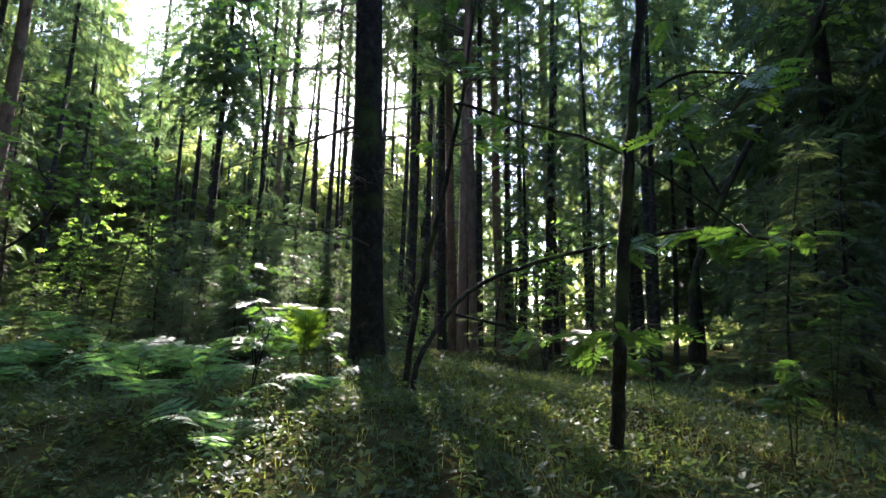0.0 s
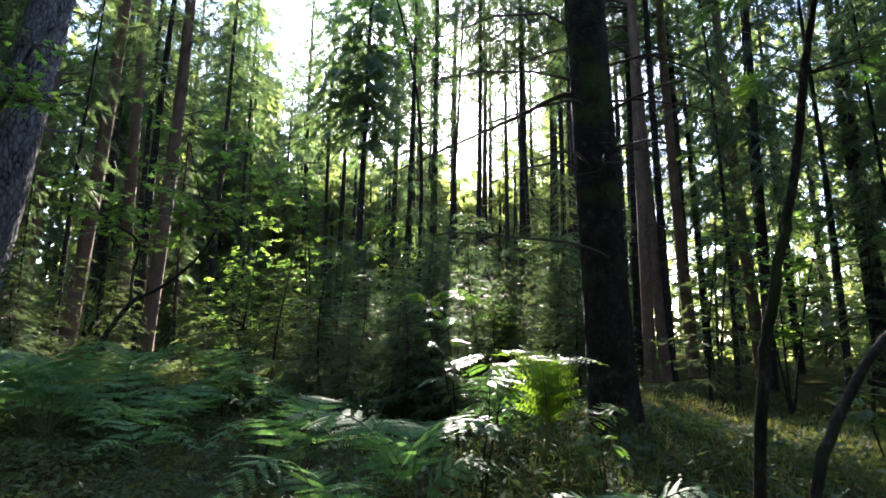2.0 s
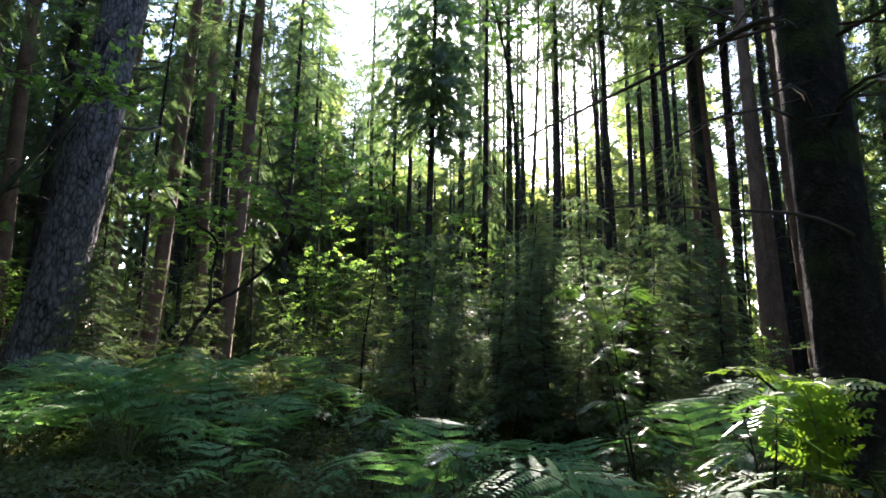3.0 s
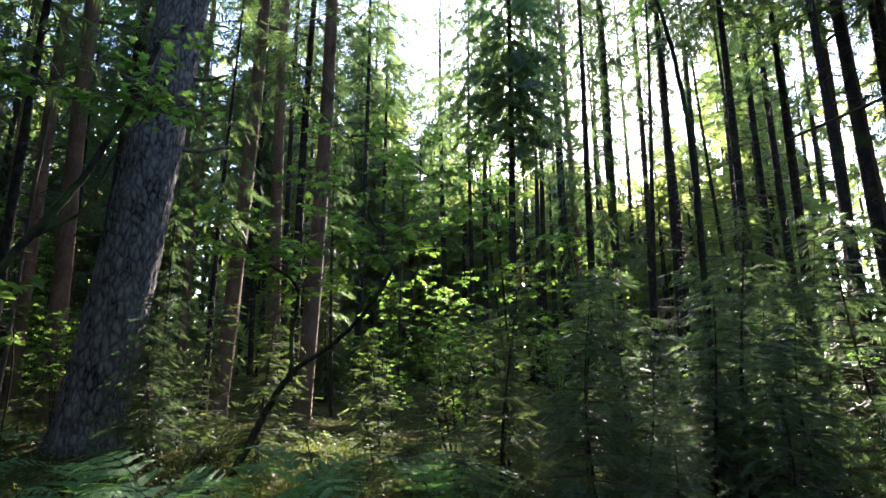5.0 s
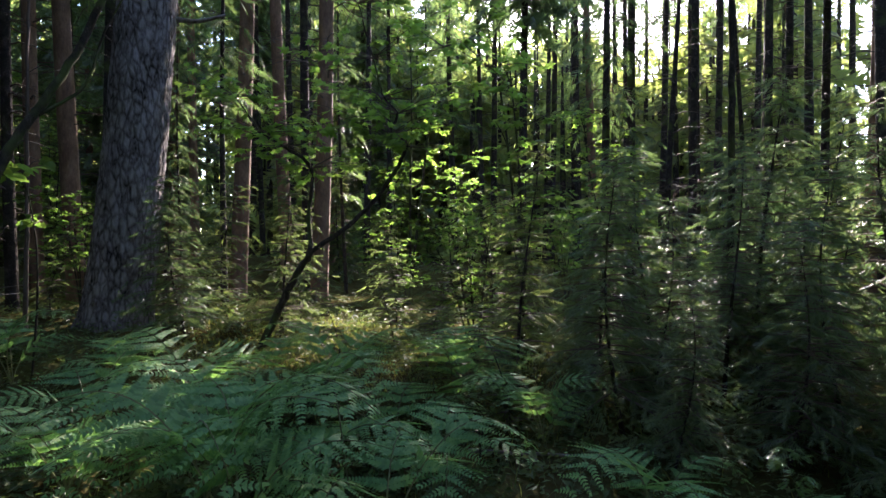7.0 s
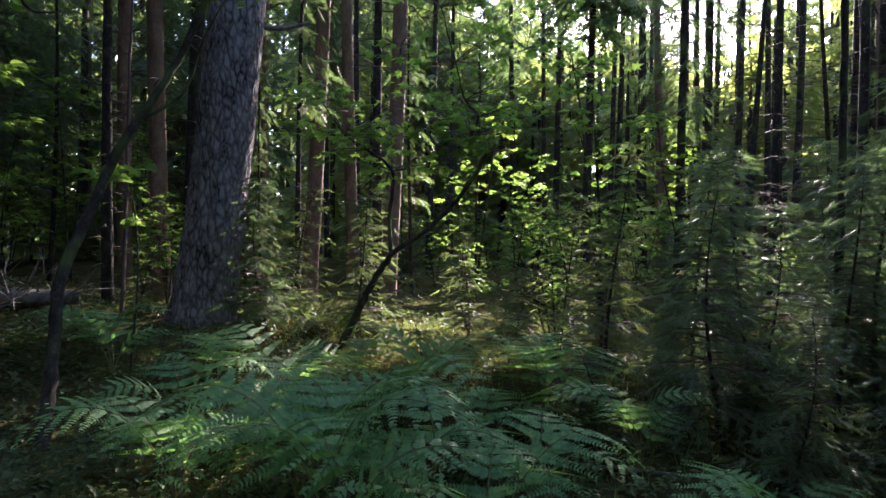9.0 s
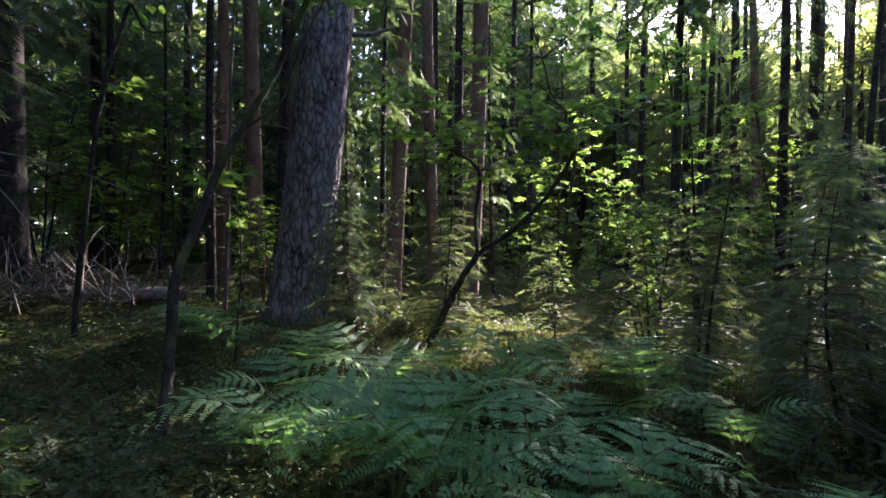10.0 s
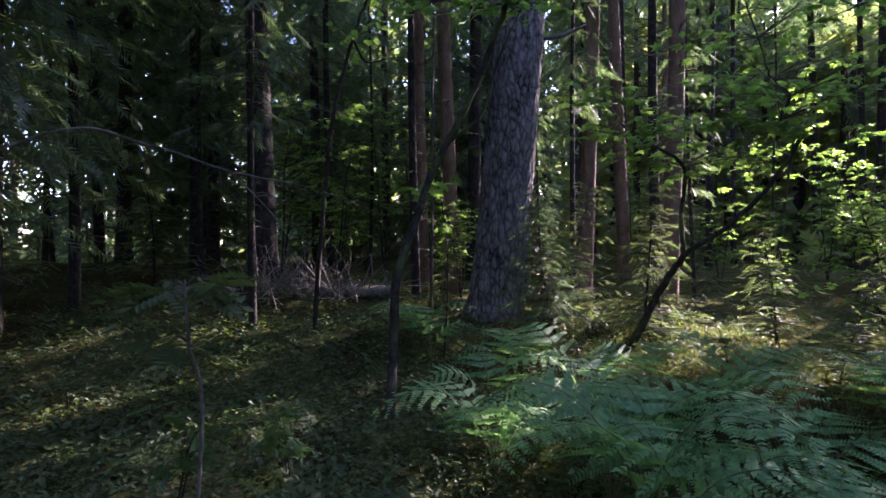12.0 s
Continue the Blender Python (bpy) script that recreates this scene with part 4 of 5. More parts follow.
def big_pine():
    x, y = -10.20, 6.50
    z0 = gz(x, y)
    t = thing("old_pine_tree", "thick old pine trunk with deeply furrowed grey bark", "tree", at=(x, y, z0))
    s = np.linspace(0, 1, 300) ** 1.5
    top = 20.0
    path = np.stack([0.47 * s ** 0.8 * 2.0, 0.60 * s ** 0.8 * 2.0, s * top - 0.35], -1)
    part("trunk", dense_trunk(path, 0.35 * (1 - 0.62 * s), 110, 0.04), PINE_BARK, t, "deeply furrowed grey bark")

    def stub(nm, z, a, ln, r, label):
        g = Geo()
        i = int(np.searchsorted(path[:, 2], z))
        d = np.array([math.cos(a), math.sin(a), 0.1])
        c = path[i] + d * 0.24
        g.tube(curve([c, c + d * ln * 0.5 + [0, 0, -0.02], c + d * ln + [0, 0, 0.10 * ln]], 9), np.linspace(r, r * 0.45, 9), 8, wobble=0.1)
        part(nm, g, DEAD_WOOD, t, label)
    stub("branch_stub", 3.55, radians(52), 0.62, 0.038, "short broken grey branch stub")
    stub("branch_stub", 4.45, radians(215), 0.35, 0.06, "short broken grey branch stub")
    stub("branch_stub", 4.50, radians(40), 0.5, 0.03, "short broken grey branch stub")
    wood, leaves = Geo(), Geo()
    at, al, up, sz = [], [], [], []
    for _ in range(34):
        z = rng.uniform(9.5, 19.5)
        i = int(np.searchsorted(path[:, 2], z))
        i = min(i, 299)
        a = rng.uniform(0, 6.28)
        ln = 3.0 * rng.uniform(0.4, 1.0) * (1 - 0.4 * (z - 9.5) / 10)
        tip = path[i] + np.array([math.cos(a) * ln, math.sin(a) * ln, ln * 0.2])
        wood.tube(curve([path[i], (path[i] + tip) / 2 + [0, 0, 0.2], tip], 5), np.linspace(0.07, 0.015, 5), 5)
        for _ in range(34):
            p = path[i] + (tip - path[i]) * rng.uniform(0.35, 1) + rng.normal(0, 0.35, 3)
            at.append(p)
            al.append(unit(p - path[i]) + rng.normal(0, 0.5, 3))
            up.append(rng.normal(0, 1.0, 3) + [0, 0, 0.4])
            sz.append(rng.uniform(0.3, 0.55))
    leaves.scatter(SPRAY, np.array(at), np.array(al), np.array(up), np.array(sz))
    part("branchwork", wood, TWIG, t)
    part("crown", leaves, PINE, t, "high open needle crown", smooth=False)


big_pine()


def main_spruce():
    x, y = -1.20, 5.34
    z0 = gz(x, y)
    t = thing("dark_spruce_tree", "dark straight spruce trunk on a mossy root mound", "tree", at=(x, y, z0))
    s = np.linspace(0, 1, 220) ** 1.4
    path = np.stack([-0.55 * s, -0.75 * s, s * 19 - 0.3], -1)
    part("trunk", dense_trunk(path, 0.158 * (1 - 0.75 * s), 64, 0.012), SPRUCE_BARK, t, "dark scaly bark with moss at the foot")
    wood, leaves = Geo(), Geo()
    boughs(wood, leaves, path, 5.6, 18.6, 2.2, 0.7, SPRAY, 0.65, 5, 0.4, 0.34, 0.7)
    dead_branches(wood, path, 0.12, 1.6, 6.0, 26, 1.3)
    part("branchwork", wood, TWIG, t, "thin dead twigs round the trunk")
    part("crown", leaves, SPRUCE, t, "drooping needle boughs", smooth=False)
    o = np.array([x, y, z0])
    for pts, r in (([(-1.46, 5.26, 3.31), (-1.88, 5.63, 3.35), (-2.37, 5.96, 3.36), (-3.32, 6.18, 3.15)], 0.022), ([(-1.13, 5.24, 2.02), (-1.39, 4.96, 2.13), (-1.76, 4.84, 2.17), (-2.05, 4.7, 2.19), (-2.26, 4.54, 2.15)], 0.012)):
        g = Geo()
        pts = [(-1.25, 5.3, pts[0][2] - 0.08)] + pts
        g.tube(curve(np.array(pts) - o, 17), np.linspace(r, r * 0.3, 17), 6, wobble=0.1)
        part("bare_branch", g, TWIG, t, "long thin bare branch")


main_spruce()

fork_split = (-7.68, 7.21, 2.03)
forkA = [fork_split, (-7.77, 7.27, 2.43), (-7.75, 7.29, 2.89), (-7.94, 7.10, 3.11), (-8.10, 6.95, 3.25), (-8.3, 6.8, 3.6)]
forkB = [fork_split, (-7.42, 7.56, 2.34), (-7.21, 7.84, 2.72), (-7.02, 7.96, 3.14), (-7.16, 7.87, 3.28), (-7.10, 7.91, 3.49), (-7.22, 7.83, 3.67), (-7.31, 7.77, 4.08), (-7.5, 7.75, 4.7)]
stem_tree("forked_maple_sapling", "crooked forked sapling with dark bark and bright green leaves", "sapling",
          [("stem", [(-8.20, 6.92, gz(-8.2, 6.92) - 0.1), (-8.03, 7.07, 1.40), (-7.88, 7.14, 1.72), fork_split], 0.044, 0.03), ("limb", forkA, 0.024, 0.007), ("limb", forkB, 0.027, 0.006)],
          leaf=(LEAF, (LOBED, 0.11, 500, 0.85, forkA[2:]), (LOBED, 0.11, 900, 1.05, forkB[3:] + [(-6.7, 8.2, 4.2), (-6.3, 8.5, 4.0)])))
lean_pts = [(-8.30, 4.38, gz(-8.3, 4.38) - 0.1), (-8.61, 4.55, 1.09), (-8.78, 4.66, 1.80), (-8.90, 4.91, 2.40), (-8.90, 5.14, 2.97), (-8.83, 5.52, 3.67), (-8.73, 5.87, 4.61), (-8.7, 6.1, 5.5)]
lean_twig = [(-8.88, 5.3, 3.2), (-8.75, 5.6, 3.5), (-8.7, 5.75, 4.0), (-8.6, 6.0, 4.6)]
stem_tree("leaning_tree", "slender leaning tree with dark mossy bark", "tree", [("trunk", lean_pts, 0.052, 0.026), ("limb", lean_twig, 0.016, 0.006)],
          leaf=(LEAF, (LOBED, 0.11, 240, 0.9, lean_pts[-2:] + lean_twig[-1:]), (LOBED, 0.12, 160, 0.8, [(-8.3, 5.9, 4.7), (-8.6, 6.4, 4.8), (-8.9, 5.2, 4.6)])))
stem_f = [(-10.28, 4.20, gz(-10.28, 4.2) - 0.1), (-10.26, 4.22, 1.6), (-10.14, 4.29, 2.64), (-10.02, 4.39, 3.65), (-9.86, 4.58, 4.45), (-9.71, 4.74, 4.95)]
stem_tree("crooked_sapling", "thin crooked sapling with dark bark and few leaves", "sapling", [("stem", stem_f, 0.03, 0.015), ("limb", [(-9.86, 4.58, 4.45), (-9.95, 4.75, 4.25), (-9.9, 5.0, 4.3)], 0.016, 0.006)],
          leaf=(LEAF, (OVATE, 0.10, 200, 0.8, stem_f[-3:])))
whip = [(-4.05, 8.88, gz(-4.05, 8.88) - 0.1), (-4.02, 8.88, 2.72), (-4.02, 8.88, 3.97), (-4.08, 8.87, 5.08), (-4.25, 8.85, 6.14), (-4.5, 8.8, 7.2)]
stem_tree("whip_sapling", "tall thin bending sapling with sparse leaves above", "sapling", [("stem", whip, 0.034, 0.014)], leaf=(LEAF, (OVATE, 0.11, 220, 0.9, whip[-2:])))
arch = [(-0.52, 3.64, gz(-0.52, 3.64) - 0.08), (-0.49, 3.72, 1.03), (-0.32, 3.84, 1.34), (-0.12, 3.95, 1.56), (0.25, 4.09, 1.74), (0.81, 4.17, 1.90), (1.43, 4.05, 2.01), (1.9, 3.9, 1.92)]
arch_twig = [(-0.26, 3.87, 1.36), (0.12, 3.90, 1.28), (0.45, 3.87, 1.19), (0.7, 3.85, 1.1)]
stem_tree("arching_rowan", "dark rowan stem arching low over the grass", "sapling", [("stem", arch, 0.021, 0.010), ("limb", arch_twig, 0.011, 0.004)],
          leaf=(ROWAN, (PINNATE, 0.22, 60, 0.4, arch[-3:]), (PINNATE, 0.2, 26, 0.25, arch_twig[-2:])))
mid_stem = [(-0.64, 4.04, gz(-0.64, 4.04) - 0.08), (-0.57, 4.04, 1.34), (-0.49, 4.03, 1.76), (-0.39, 4.02, 2.19), (-0.31, 4.01, 2.65), (-0.23, 4.0, 3.14), (-0.15, 4.0, 3.9)]
cross = [(-0.27, 4.0, 2.9), (-0.25, 3.75, 2.88), (0.22, 3.62, 2.67), (0.63, 3.56, 2.53), (1.0, 3.46, 2.29), (1.24, 3.38, 2.08), (1.5, 3.27, 1.82)]
stem_tree("rowan_sapling", "slim grey rowan sapling with a long drooping branch", "sapling", [("stem", mid_stem, 0.026, 0.012), ("limb", cross, 0.013, 0.005)],
          leaf=(ROWAN, (PINNATE, 0.17, 60, 0.6, mid_stem[-2:] + mid_stem[-3:-2]), (PINNATE, 0.17, 45, 0.35, cross[2:])))
rt = [(0.69, 3.23, gz(0.69, 3.23) - 0.1), (0.73, 3.22, 1.21), (0.77, 3.21, 1.87), (0.83, 3.19, 2.56), (0.90, 3.18, 3.29), (0.98, 3.2, 4.4)]
stem_tree("dark_rowan_tree", "thin dark rowan trunk with sunlit feathery leaves", "tree", [("trunk", rt, 0.042, 0.025), ("limb", [(0.84, 3.19, 2.6), (1.1, 3.1, 2.75), (1.4, 3.0, 2.7)], 0.014, 0.005)],
          leaf=(ROWAN, (PINNATE, 0.17, 36, 0.6, rt[-2:]), (PINNATE, 0.18, 40, 0.45, [(1.1, 3.1, 2.6), (1.35, 3.05, 2.5), (1.0, 3.2, 2.35)]), (PINNATE, 0.2, 30, 0.35, [rt[1]])))
rl = [(2.83, 8.14, gz(2.83, 8.14) - 0.1), (2.85, 8.12, 1.58), (2.91, 8.09, 2.22), (3.22, 7.97, 3.11), (3.66, 7.78, 4.06), (4.07, 7.58, 4.81), (4.47, 7.35, 5.69), (4.9, 7.2, 6.8)]
stem_tree("leaning_birch", "pale slender leaning birch stem", "tree", [("trunk", rl, 0.06, 0.035), ("limb", [(3.3, 7.95, 3.25), (2.9, 7.9, 4.0), (2.7, 7.8, 4.8)], 0.025, 0.01)], bark=GREY_BARK, leaf=(LEAF, (OVATE, 0.1, 260, 1.0, rl[-2:] + [(2.7, 7.8, 4.8)])))
stem_tree("thin_dead_stem", "thin dry dead spruce stem beside the old pine", "sapling", [("stem", [(-10.49, 5.77, gz(-10.49, 5.77) - 0.1), (-10.48, 5.8, 2.4), (-10.47, 5.82, 3.9), (-10.45, 5.85, 5.2)], 0.026, 0.012)], bark=TWIG)


bent = [(-10.2, 0.4, gz(-10.2, 0.4) - 0.1), (-9.6, 0.45, 2.2), (-8.85, 1.92, 3.02), (-8.84, 2.6, 2.98), (-8.85, 3.2, 2.8), (-8.8, 3.85, 2.68), (-8.75, 4.35, 2.5)]
stem_tree("bent_sapling", "long thin bare sapling bent over sideways", "sapling", [("stem", bent, 0.013, 0.004), ("limb", [(-8.85, 3.2, 2.8), (-8.9, 3.5, 2.5), (-8.8, 3.7, 2.2)], 0.007, 0.003)], bark=DEAD_WOOD)
shoot = [(-9.22, 5.35, gz(-9.22, 5.35) - 0.05), (-9.2, 5.4, 1.7), (-9.17, 5.37, 2.3), (-9.2, 5.3, 2.75)]
stem_tree("leafy_shoot", "thin shoot with pale green leaves before the old pine", "sapling", [("stem", shoot, 0.011, 0.004)], leaf=(LEAF, (OVATE, 0.13, 40, 0.35, shoot[-1:]), (OVATE, 0.11, 20, 0.3, shoot[-2:-1])))
herb = [(-6.55, 2.85, gz(-6.55, 2.85) - 0.04), (-6.58, 2.9, 1.45), (-6.62, 2.85, 1.75), (-6.66, 2.84, 2.0)]
stem_tree("broadleaf_seedling", "seedling with broad dusty green leaves on a pale stem", "sapling", [("stem", herb, 0.010, 0.006)], bark=DEAD_WOOD, leaf=(HERB_SHADED_GRASS, (PINNATE, 0.24, 25, 0.22, herb[-1:]), (PINNATE, 0.2, 10, 0.2, herb[-2:-1])))


def dry_brush():
    x, y = -11.35, 4.35
    t = thing("dry_brush", "heap of brown dry twigs from a fallen spruce top", "brushwood", at=(x, y, gz(x, y)))
    g = Geo()
    for _ in range(170):
        p = np.array([rng.normal(0, 0.45), rng.normal(0, 0.55), rng.uniform(0, 0.25)])
        d = unit(np.array([rng.normal(0.2, 0.6), rng.normal(-0.2, 0.6), rng.uniform(0.1, 1.2)]))
        ln = rng.uniform(0.25, 1.0)
        g.tube(curve([p, p + d * ln * 0.5 + rng.normal(0, 0.04, 3), p + d * ln + [0, 0, -0.15 * ln]], 5), np.linspace(0.008, 0.002, 5), 3)
    tagged(part("twigwork", g, DEAD_WOOD, t), kind="stuff")


dry_brush()

# ---- fallen log and sticks ----
def fallen_log():
    a, b = np.array([-12.1, 2.6, gz(-12.1, 2.6) + 0.03]), np.array([-11.6, 5.7, gz(-11.6, 5.7) + 0.12])
    t = thing("fallen_log", "grey weathered fallen trunk lying among twigs", "log", at=tuple(a))
    g = Geo()
    c = curve([a - a, (b - a) * 0.35 + [0, 0, 0.05], (b - a) * 0.7 + [0.05, 0, 0.03], b - a], 40)
    g.tube(c, np.linspace(0.13, 0.09, 40), 14, wobble=0.05)
    part("trunk", g, DEAD_WOOD, t)
    br = Geo()
    for i in range(46):
        u = rng.uniform(0.2, 0.98)
        p = a * 0 + (b - a) * u
        d = unit(np.array([rng.normal(0, 0.7), rng.normal(0, 0.6), rng.uniform(0.2, 1.0)]))
        ln = rng.uniform(0.3, 1.1)
        br.tube(curve([p, p + d * ln * 0.5, p + d * ln + [0, 0, -0.12 * ln]], 5), np.linspace(0.011, 0.003, 5), 3)
    part("dead_branchwork", br, DEAD_WOOD, t, "bristling dry dead branches")


fallen_log()
for x, y, a, ln, r in [(-6.7, 3.6, 20, 1.1, 0.008), (-7.1, 3.9, 130, 0.9, 0.006), (-5.2, 4.8, 70, 0.8, 0.007), (-3.3, 6.4, 160, 1.2, 0.012), (-2.6, 3.9, 40, 0.7, 0.007), (0.9, 7.0, 10, 1.6, 0.02), (-0.3, 6.5, 170, 1.0, 0.012), (-5.0, 6.7, 15, 1.0, 0.015), (-8.0, 5.8, 100, 0.9, 0.01), (1.6, 4.9, 60, 0.8, 0.01)]:
    d = np.array([math.cos(radians(a)), math.sin(radians(a)), 0])
    p0 = np.array([x, y, 0]) - d * ln / 2
    pts = [p0 + d * ln * k for k in np.linspace(0, 1, 5)]
    pts = [(p[0] + rng.normal(0, 0.03), p[1] + rng.normal(0, 0.03), gz(p[0], p[1]) + r * 0.8) for p in pts]
    g = Geo()
    g.tube(curve(pts, 13), np.linspace(r, r * 0.4, 13), 6, wobble=0.08)
    q = np.array(pts[2])
    g.tube([q, q + [d[1] * 0.15, -d[0] * 0.15, 0.06], q + [d[1] * 0.3 + d[0] * 0.1, -d[0] * 0.3, 0.04]], [r * 0.6, r * 0.4, r * 0.2], 4)
    tagged(new("fallen_stick", g.mesh("fallen_stick", DEAD_WOOD)), "dry grey stick lying on the forest floor", "stick", "fallen sticks")


# ---- ferns ----
def frond_geo(length, pairs, arch_up, width):
    """One feather-shaped frond: stalk with side feathers, each cut into small leaflets."""
    leaf, stalk = Geo(), Geo()
    s = np.linspace(0, 1, 24)
    px = length * (0.24 * s + 0.60 * s ** 1.7)
    pz = length * (arch_up * np.sin(s * 2.05) - 0.20 * s ** 3)
    axis = np.stack([px, 0 * s, pz], -1)
    stalk.tube(axis, np.linspace(0.006, 0.0015, 24), 4)
    at, al, up, sz = [], [], [], []
    lozenge = (np.array([(0, -0.30, 0), (0, 0.32, 0), (0.72, 0.22, 0.01), (1.05, 0.02, -0.06), (0.6, -0.22, 0.0)], float), [(0, 1, 2), (0, 2, 4), (4, 2, 3)])
    for i in range(pairs):
        u = 0.30 + 0.69 * (i / pairs) ** 0.9
        f = u * 23
        k = min(int(f), 22)
        p = axis[k] + (axis[k + 1] - axis[k]) * (f - k)
        tang = unit(axis[k + 1] - axis[k])
        ln = width * length * (1 - ((u - 0.30) / 0.72)) ** 0.8 * (0.75 + 0.25 * min(1, (u - 0.28) * 10)) + 0.02
        nrm = np.cross(tang, [0, 1, 0])
        nrm = nrm if nrm[2] > 0 else -nrm
        for sd in (-1, 1):
            d = unit(tang * 0.40 + np.array([0, sd, 0]) * 0.9 + [0, 0, -0.10 + rng.normal(0, 0.05)])
            e = np.cross(nrm, d)
            m = max(3, int(ln / 0.022))
            for j in range(m):
                v = (j + 0.5) / m
                c = p + d * ln * v + np.array([0, 0, -0.12 * ln * v * v])
                w = 0.042 * (1 - 0.80 * v) * (0.6 + 0.4 * ln / (width * length)) + 0.007
                for q in (-1, 1):
                    at.append(c)
                    al.append(d * 0.75 + e * q)
                    up.append(nrm + rng.normal(0, 0.12, 3))
                    sz.append(w)
            at.append(p + d * ln * 0.9)
            al.append(d)
            up.append(nrm)
            sz.append(0.03)
    leaf.scatter(lozenge, np.array(at), np.array(al), np.array(up), np.array(sz))
    return leaf, stalk


def frond_mesh(length, pairs, arch_up, width, mat):
    leaf, stalk = frond_geo(length, pairs, arch_up, width)
    n = len(leaf.f)
    leaf.add(np.concatenate(stalk.v), stalk.f)
    me = leaf.mesh("frond", mat, smooth=False)
    me.materials.append(STALK)
    idx = np.zeros(len(me.polygons), dtype=np.int32)
    idx[n:] = 1
    me.polygons.foreach_set("material_index", idx)
    return me


FRONDS = [frond_mesh(1.25, 9, 0.60, 0.36, FERN), frond_mesh(1.1, 9, 0.70, 0.38, FERN), frond_mesh(0.95, 8, 0.52, 0.38, FERN)]
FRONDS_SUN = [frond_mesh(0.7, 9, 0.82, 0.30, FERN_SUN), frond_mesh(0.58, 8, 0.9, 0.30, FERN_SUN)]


def make_fern(count, label, meshes, spread=360, rise=0):
    t = thing("fern", label, "fern", "ferns")
    for k in range(count):
        ob = part("frond", meshes[k % len(meshes)], None, t)
        ob.matrix_basis = pose(0, 0, -0.02, rng.normal(0, 7), rng.normal(-rise, 9), k * spread / count + rng.normal(0, 14)) @ Matrix.Scale(rng.uniform(0.75, 1.1), 4)
    return t


PROTOS["fern"] = [make_fern(5, "lush green fern with arching fronds", FRONDS), make_fern(4, "lush green fern with arching fronds", FRONDS[1:]), make_fern(4, "small green fern with drooping fronds", FRONDS[2:])]
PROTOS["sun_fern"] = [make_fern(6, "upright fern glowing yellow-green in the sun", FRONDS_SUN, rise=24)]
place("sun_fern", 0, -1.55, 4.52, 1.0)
FERN_SPOTS = [(-6.45, 5.15, 1.15), (-6.9, 5.7, 1.05), (-6.1, 5.7, 1.1), (-5.8, 4.9, 1.0), (-5.7, 5.6, 0.95), (-7.3, 5.2, 1.0), (-7.1, 4.75, 0.8), (-5.3, 5.4, 0.9), (-5.35, 6.0, 0.85), (-6.6, 6.3, 0.9), (-7.6, 5.9, 0.9),
              (-6.0, 6.4, 0.95), (-5.75, 6.9, 0.75), (-8.1, 5.3, 0.85), (-8.7, 5.8, 0.75), (-9.2, 5.2, 0.75), (-7.4, 6.4, 0.7),
              (-2.6, 5.0, 0.8), (-3.3, 4.9, 0.7), (-2.5, 3.9, 0.6), (-4.7, 4.8, 0.65), (-1.9, 5.0, 0.5), (-4.2, 6.4, 0.7), (-3.2, 6.6, 0.65), (-5.0, 6.8, 0.6),
              (-1.7, 3.3, 0.55), (-1.1, 3.6, 0.5), (-2.0, 2.9 + 0.9, 0.6), (-2.6, 6.4, 0.7), (-1.45, 2.9, 0.5)]
for k, (x, y, s) in enumerate(FERN_SPOTS):
    place("fern", k, x, y, s)


# ---- grass, herbs and litter ----
def cover(name, label, category, mat, count, shape_fn, centre, spread, size, keep):
    g = Geo()
    xs, ys = rng.normal(centre[0], spread[0], count * 3), rng.normal(centre[1], spread[1], count * 3)
    ok = keep(xs, ys)
    xs, ys = xs[ok][:count], ys[ok][:count]
    zs = ground_z(xs, ys)
    n = len(xs)
    a = rng.uniform(0, 6.28, n)
    al, up = shape_fn(a, n)
    g.scatter(size[0], np.stack([xs, ys, zs + size[3]], -1), al, up, rng.uniform(size[1], size[2], n))
    tagged(new(name, g.mesh(name, mat, False)), label, category, kind="stuff")


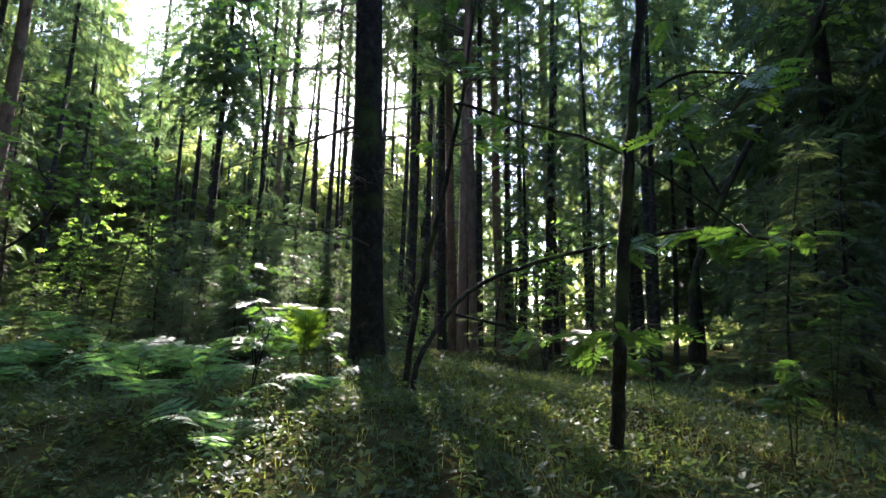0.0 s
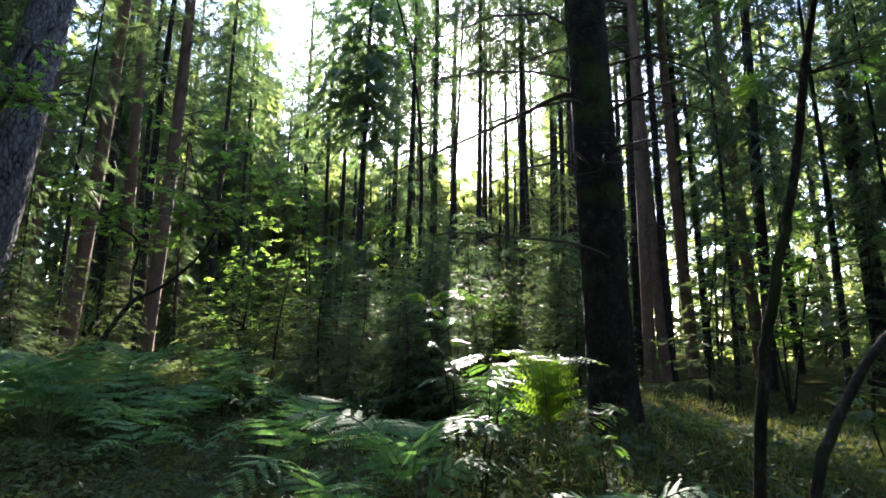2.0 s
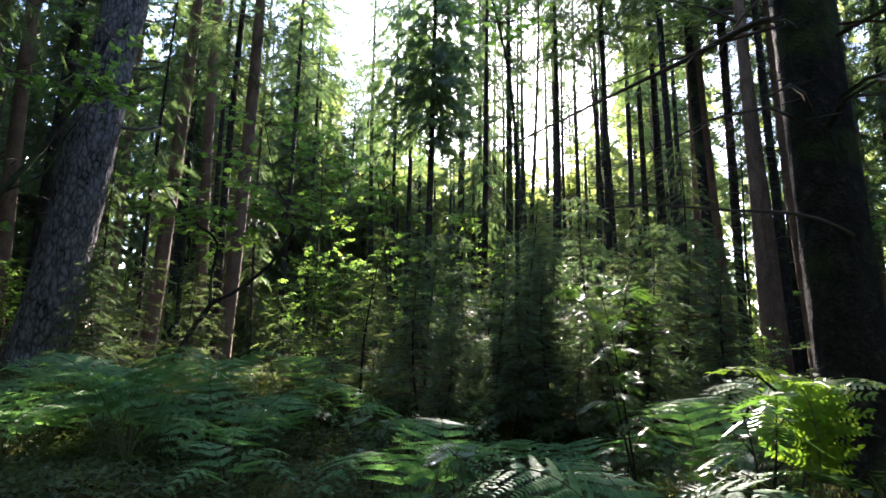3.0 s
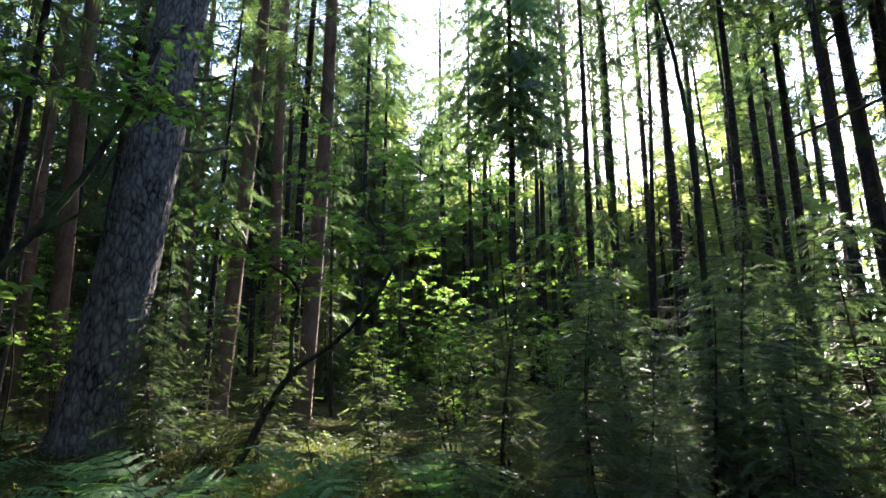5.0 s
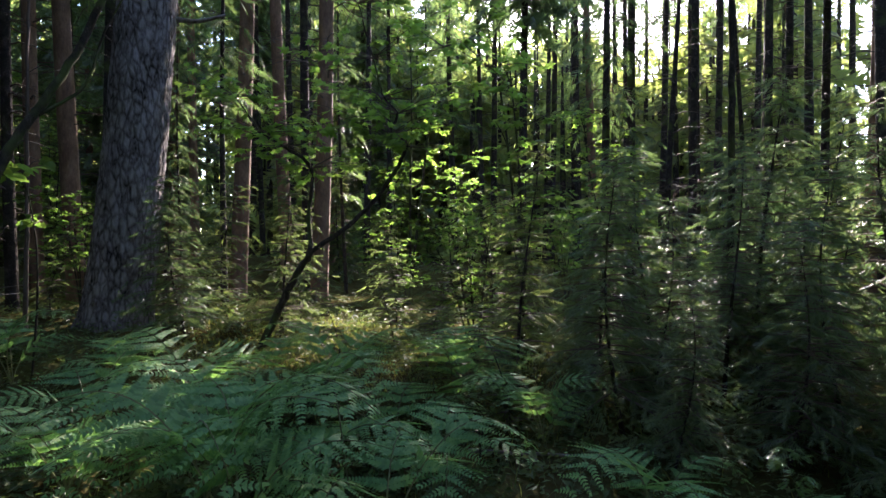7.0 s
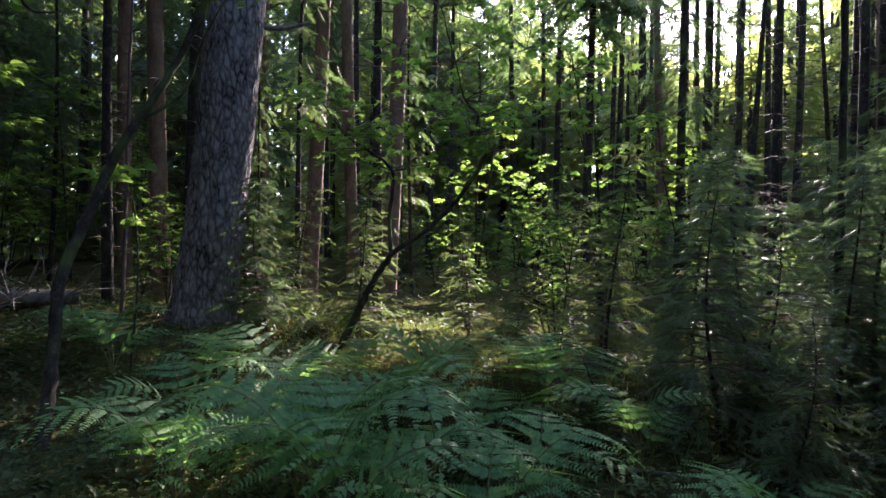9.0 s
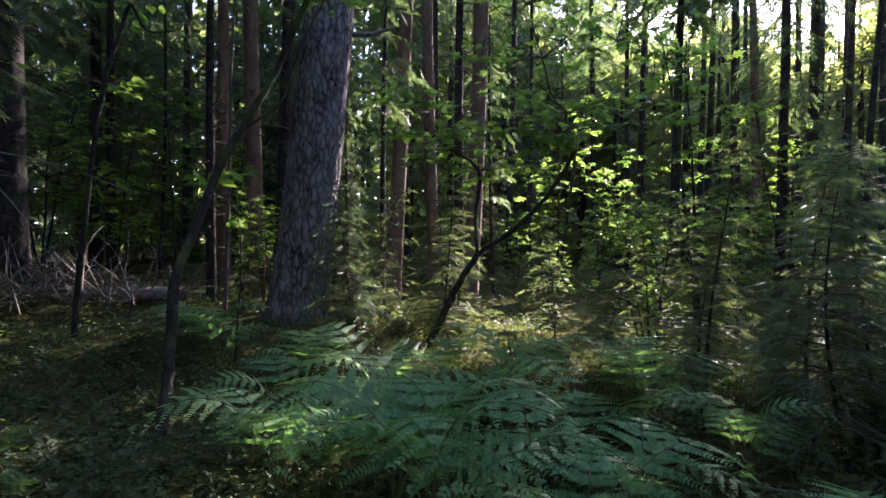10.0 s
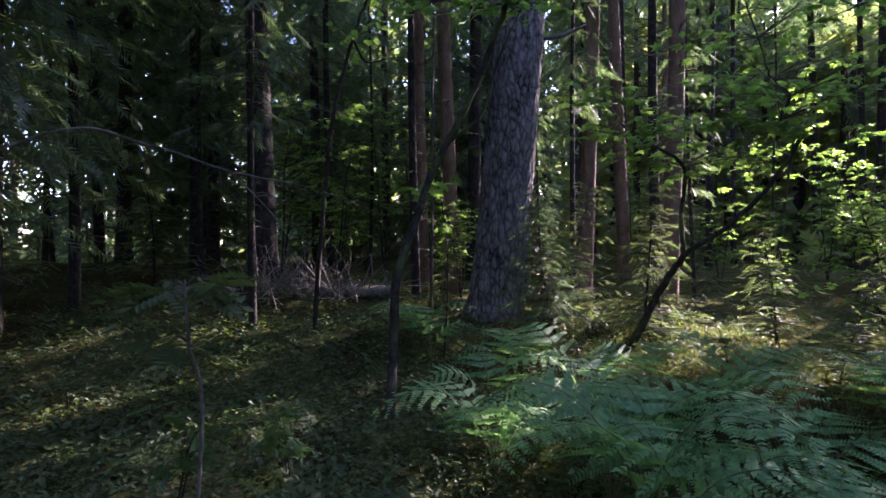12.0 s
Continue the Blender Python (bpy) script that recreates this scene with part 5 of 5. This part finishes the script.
BLADE = (np.array([(0, -0.02, 0), (0, 0.02, 0), (0.55, 0.014, 0.04), (0.55, -0.014, 0.04), (1.0, 0, -0.12)], float), [(0, 1, 2, 3), (3, 2, 4)])
SPRIG = (np.concatenate([np.array([(0.0, 0, 0.0), (0.5, 0.3, 0.1), (1.0, 0, 0.0), (0.5, -0.3, 0.1)], float) * [0.45, 0.45, 0.45] @ np.array([[math.cos(b), math.sin(b), 0], [-math.sin(b), math.cos(b), 0], [0, 0, 1]]) + [0.16 * k, 0.1 * math.sin(b), 0.13 * k] for k, b in enumerate((0.3, 2.4, 4.2, 5.6, 1.2))]),
         [f for k in range(5) for f in ((4 * k, 4 * k + 1, 4 * k + 2), (4 * k, 4 * k + 2, 4 * k + 3))])


def upright(a, n):
    t = rng.uniform(0.3, 1.0, n)
    return np.stack([np.cos(a) * (1 - t * 0.6), np.sin(a) * (1 - t * 0.6), t + 0.25], -1), np.stack([-np.cos(a), -np.sin(a), np.ones(n) * 0.3], -1)


def flatish(a, n):
    return np.stack([np.cos(a), np.sin(a), rng.uniform(0, 0.7, n)], -1), np.stack([rng.normal(0, 0.3, n), rng.normal(0, 0.3, n), np.ones(n) * 0.7], -1)


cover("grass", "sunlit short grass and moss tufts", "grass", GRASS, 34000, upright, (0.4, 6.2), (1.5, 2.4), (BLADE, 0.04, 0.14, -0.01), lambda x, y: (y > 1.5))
# shade put into the colour: these blades take the darker herb material
cover("grass", "thin shaded grass between the ferns", "grass", HERB_SHADED_GRASS, 9000, upright, (-4.5, 6.2), (4.0, 2.8), (BLADE, 0.06, 0.22, -0.01), lambda x, y: np.abs(y - 1.5) < 20)
cover("low_herbs", "low green bilberry and herb leaves", "herbs", HERB_SHADED_GRASS, 10500, flatish, (-5.0, 5.0), (4.2, 3.2), (SPRIG, 0.08, 0.17, 0.0), lambda x, y: np.abs(y) < 20)
cover("low_herbs", "low green bilberry and herb leaves", "herbs", HERB_SHADED_GRASS, 5000, flatish, (-0.3, 3.6), (1.8, 1.6), (SPRIG, 0.05, 0.11, 0.0), lambda x, y: y > 0.8)
cover("low_herbs", "low shaded herb leaves beside the path", "herbs", HERB_SHADED_GRASS, 7500, flatish, (-8.0, 2.8), (2.4, 1.6), (SPRIG, 0.06, 0.14, 0.0), lambda x, y: x < -5.2)
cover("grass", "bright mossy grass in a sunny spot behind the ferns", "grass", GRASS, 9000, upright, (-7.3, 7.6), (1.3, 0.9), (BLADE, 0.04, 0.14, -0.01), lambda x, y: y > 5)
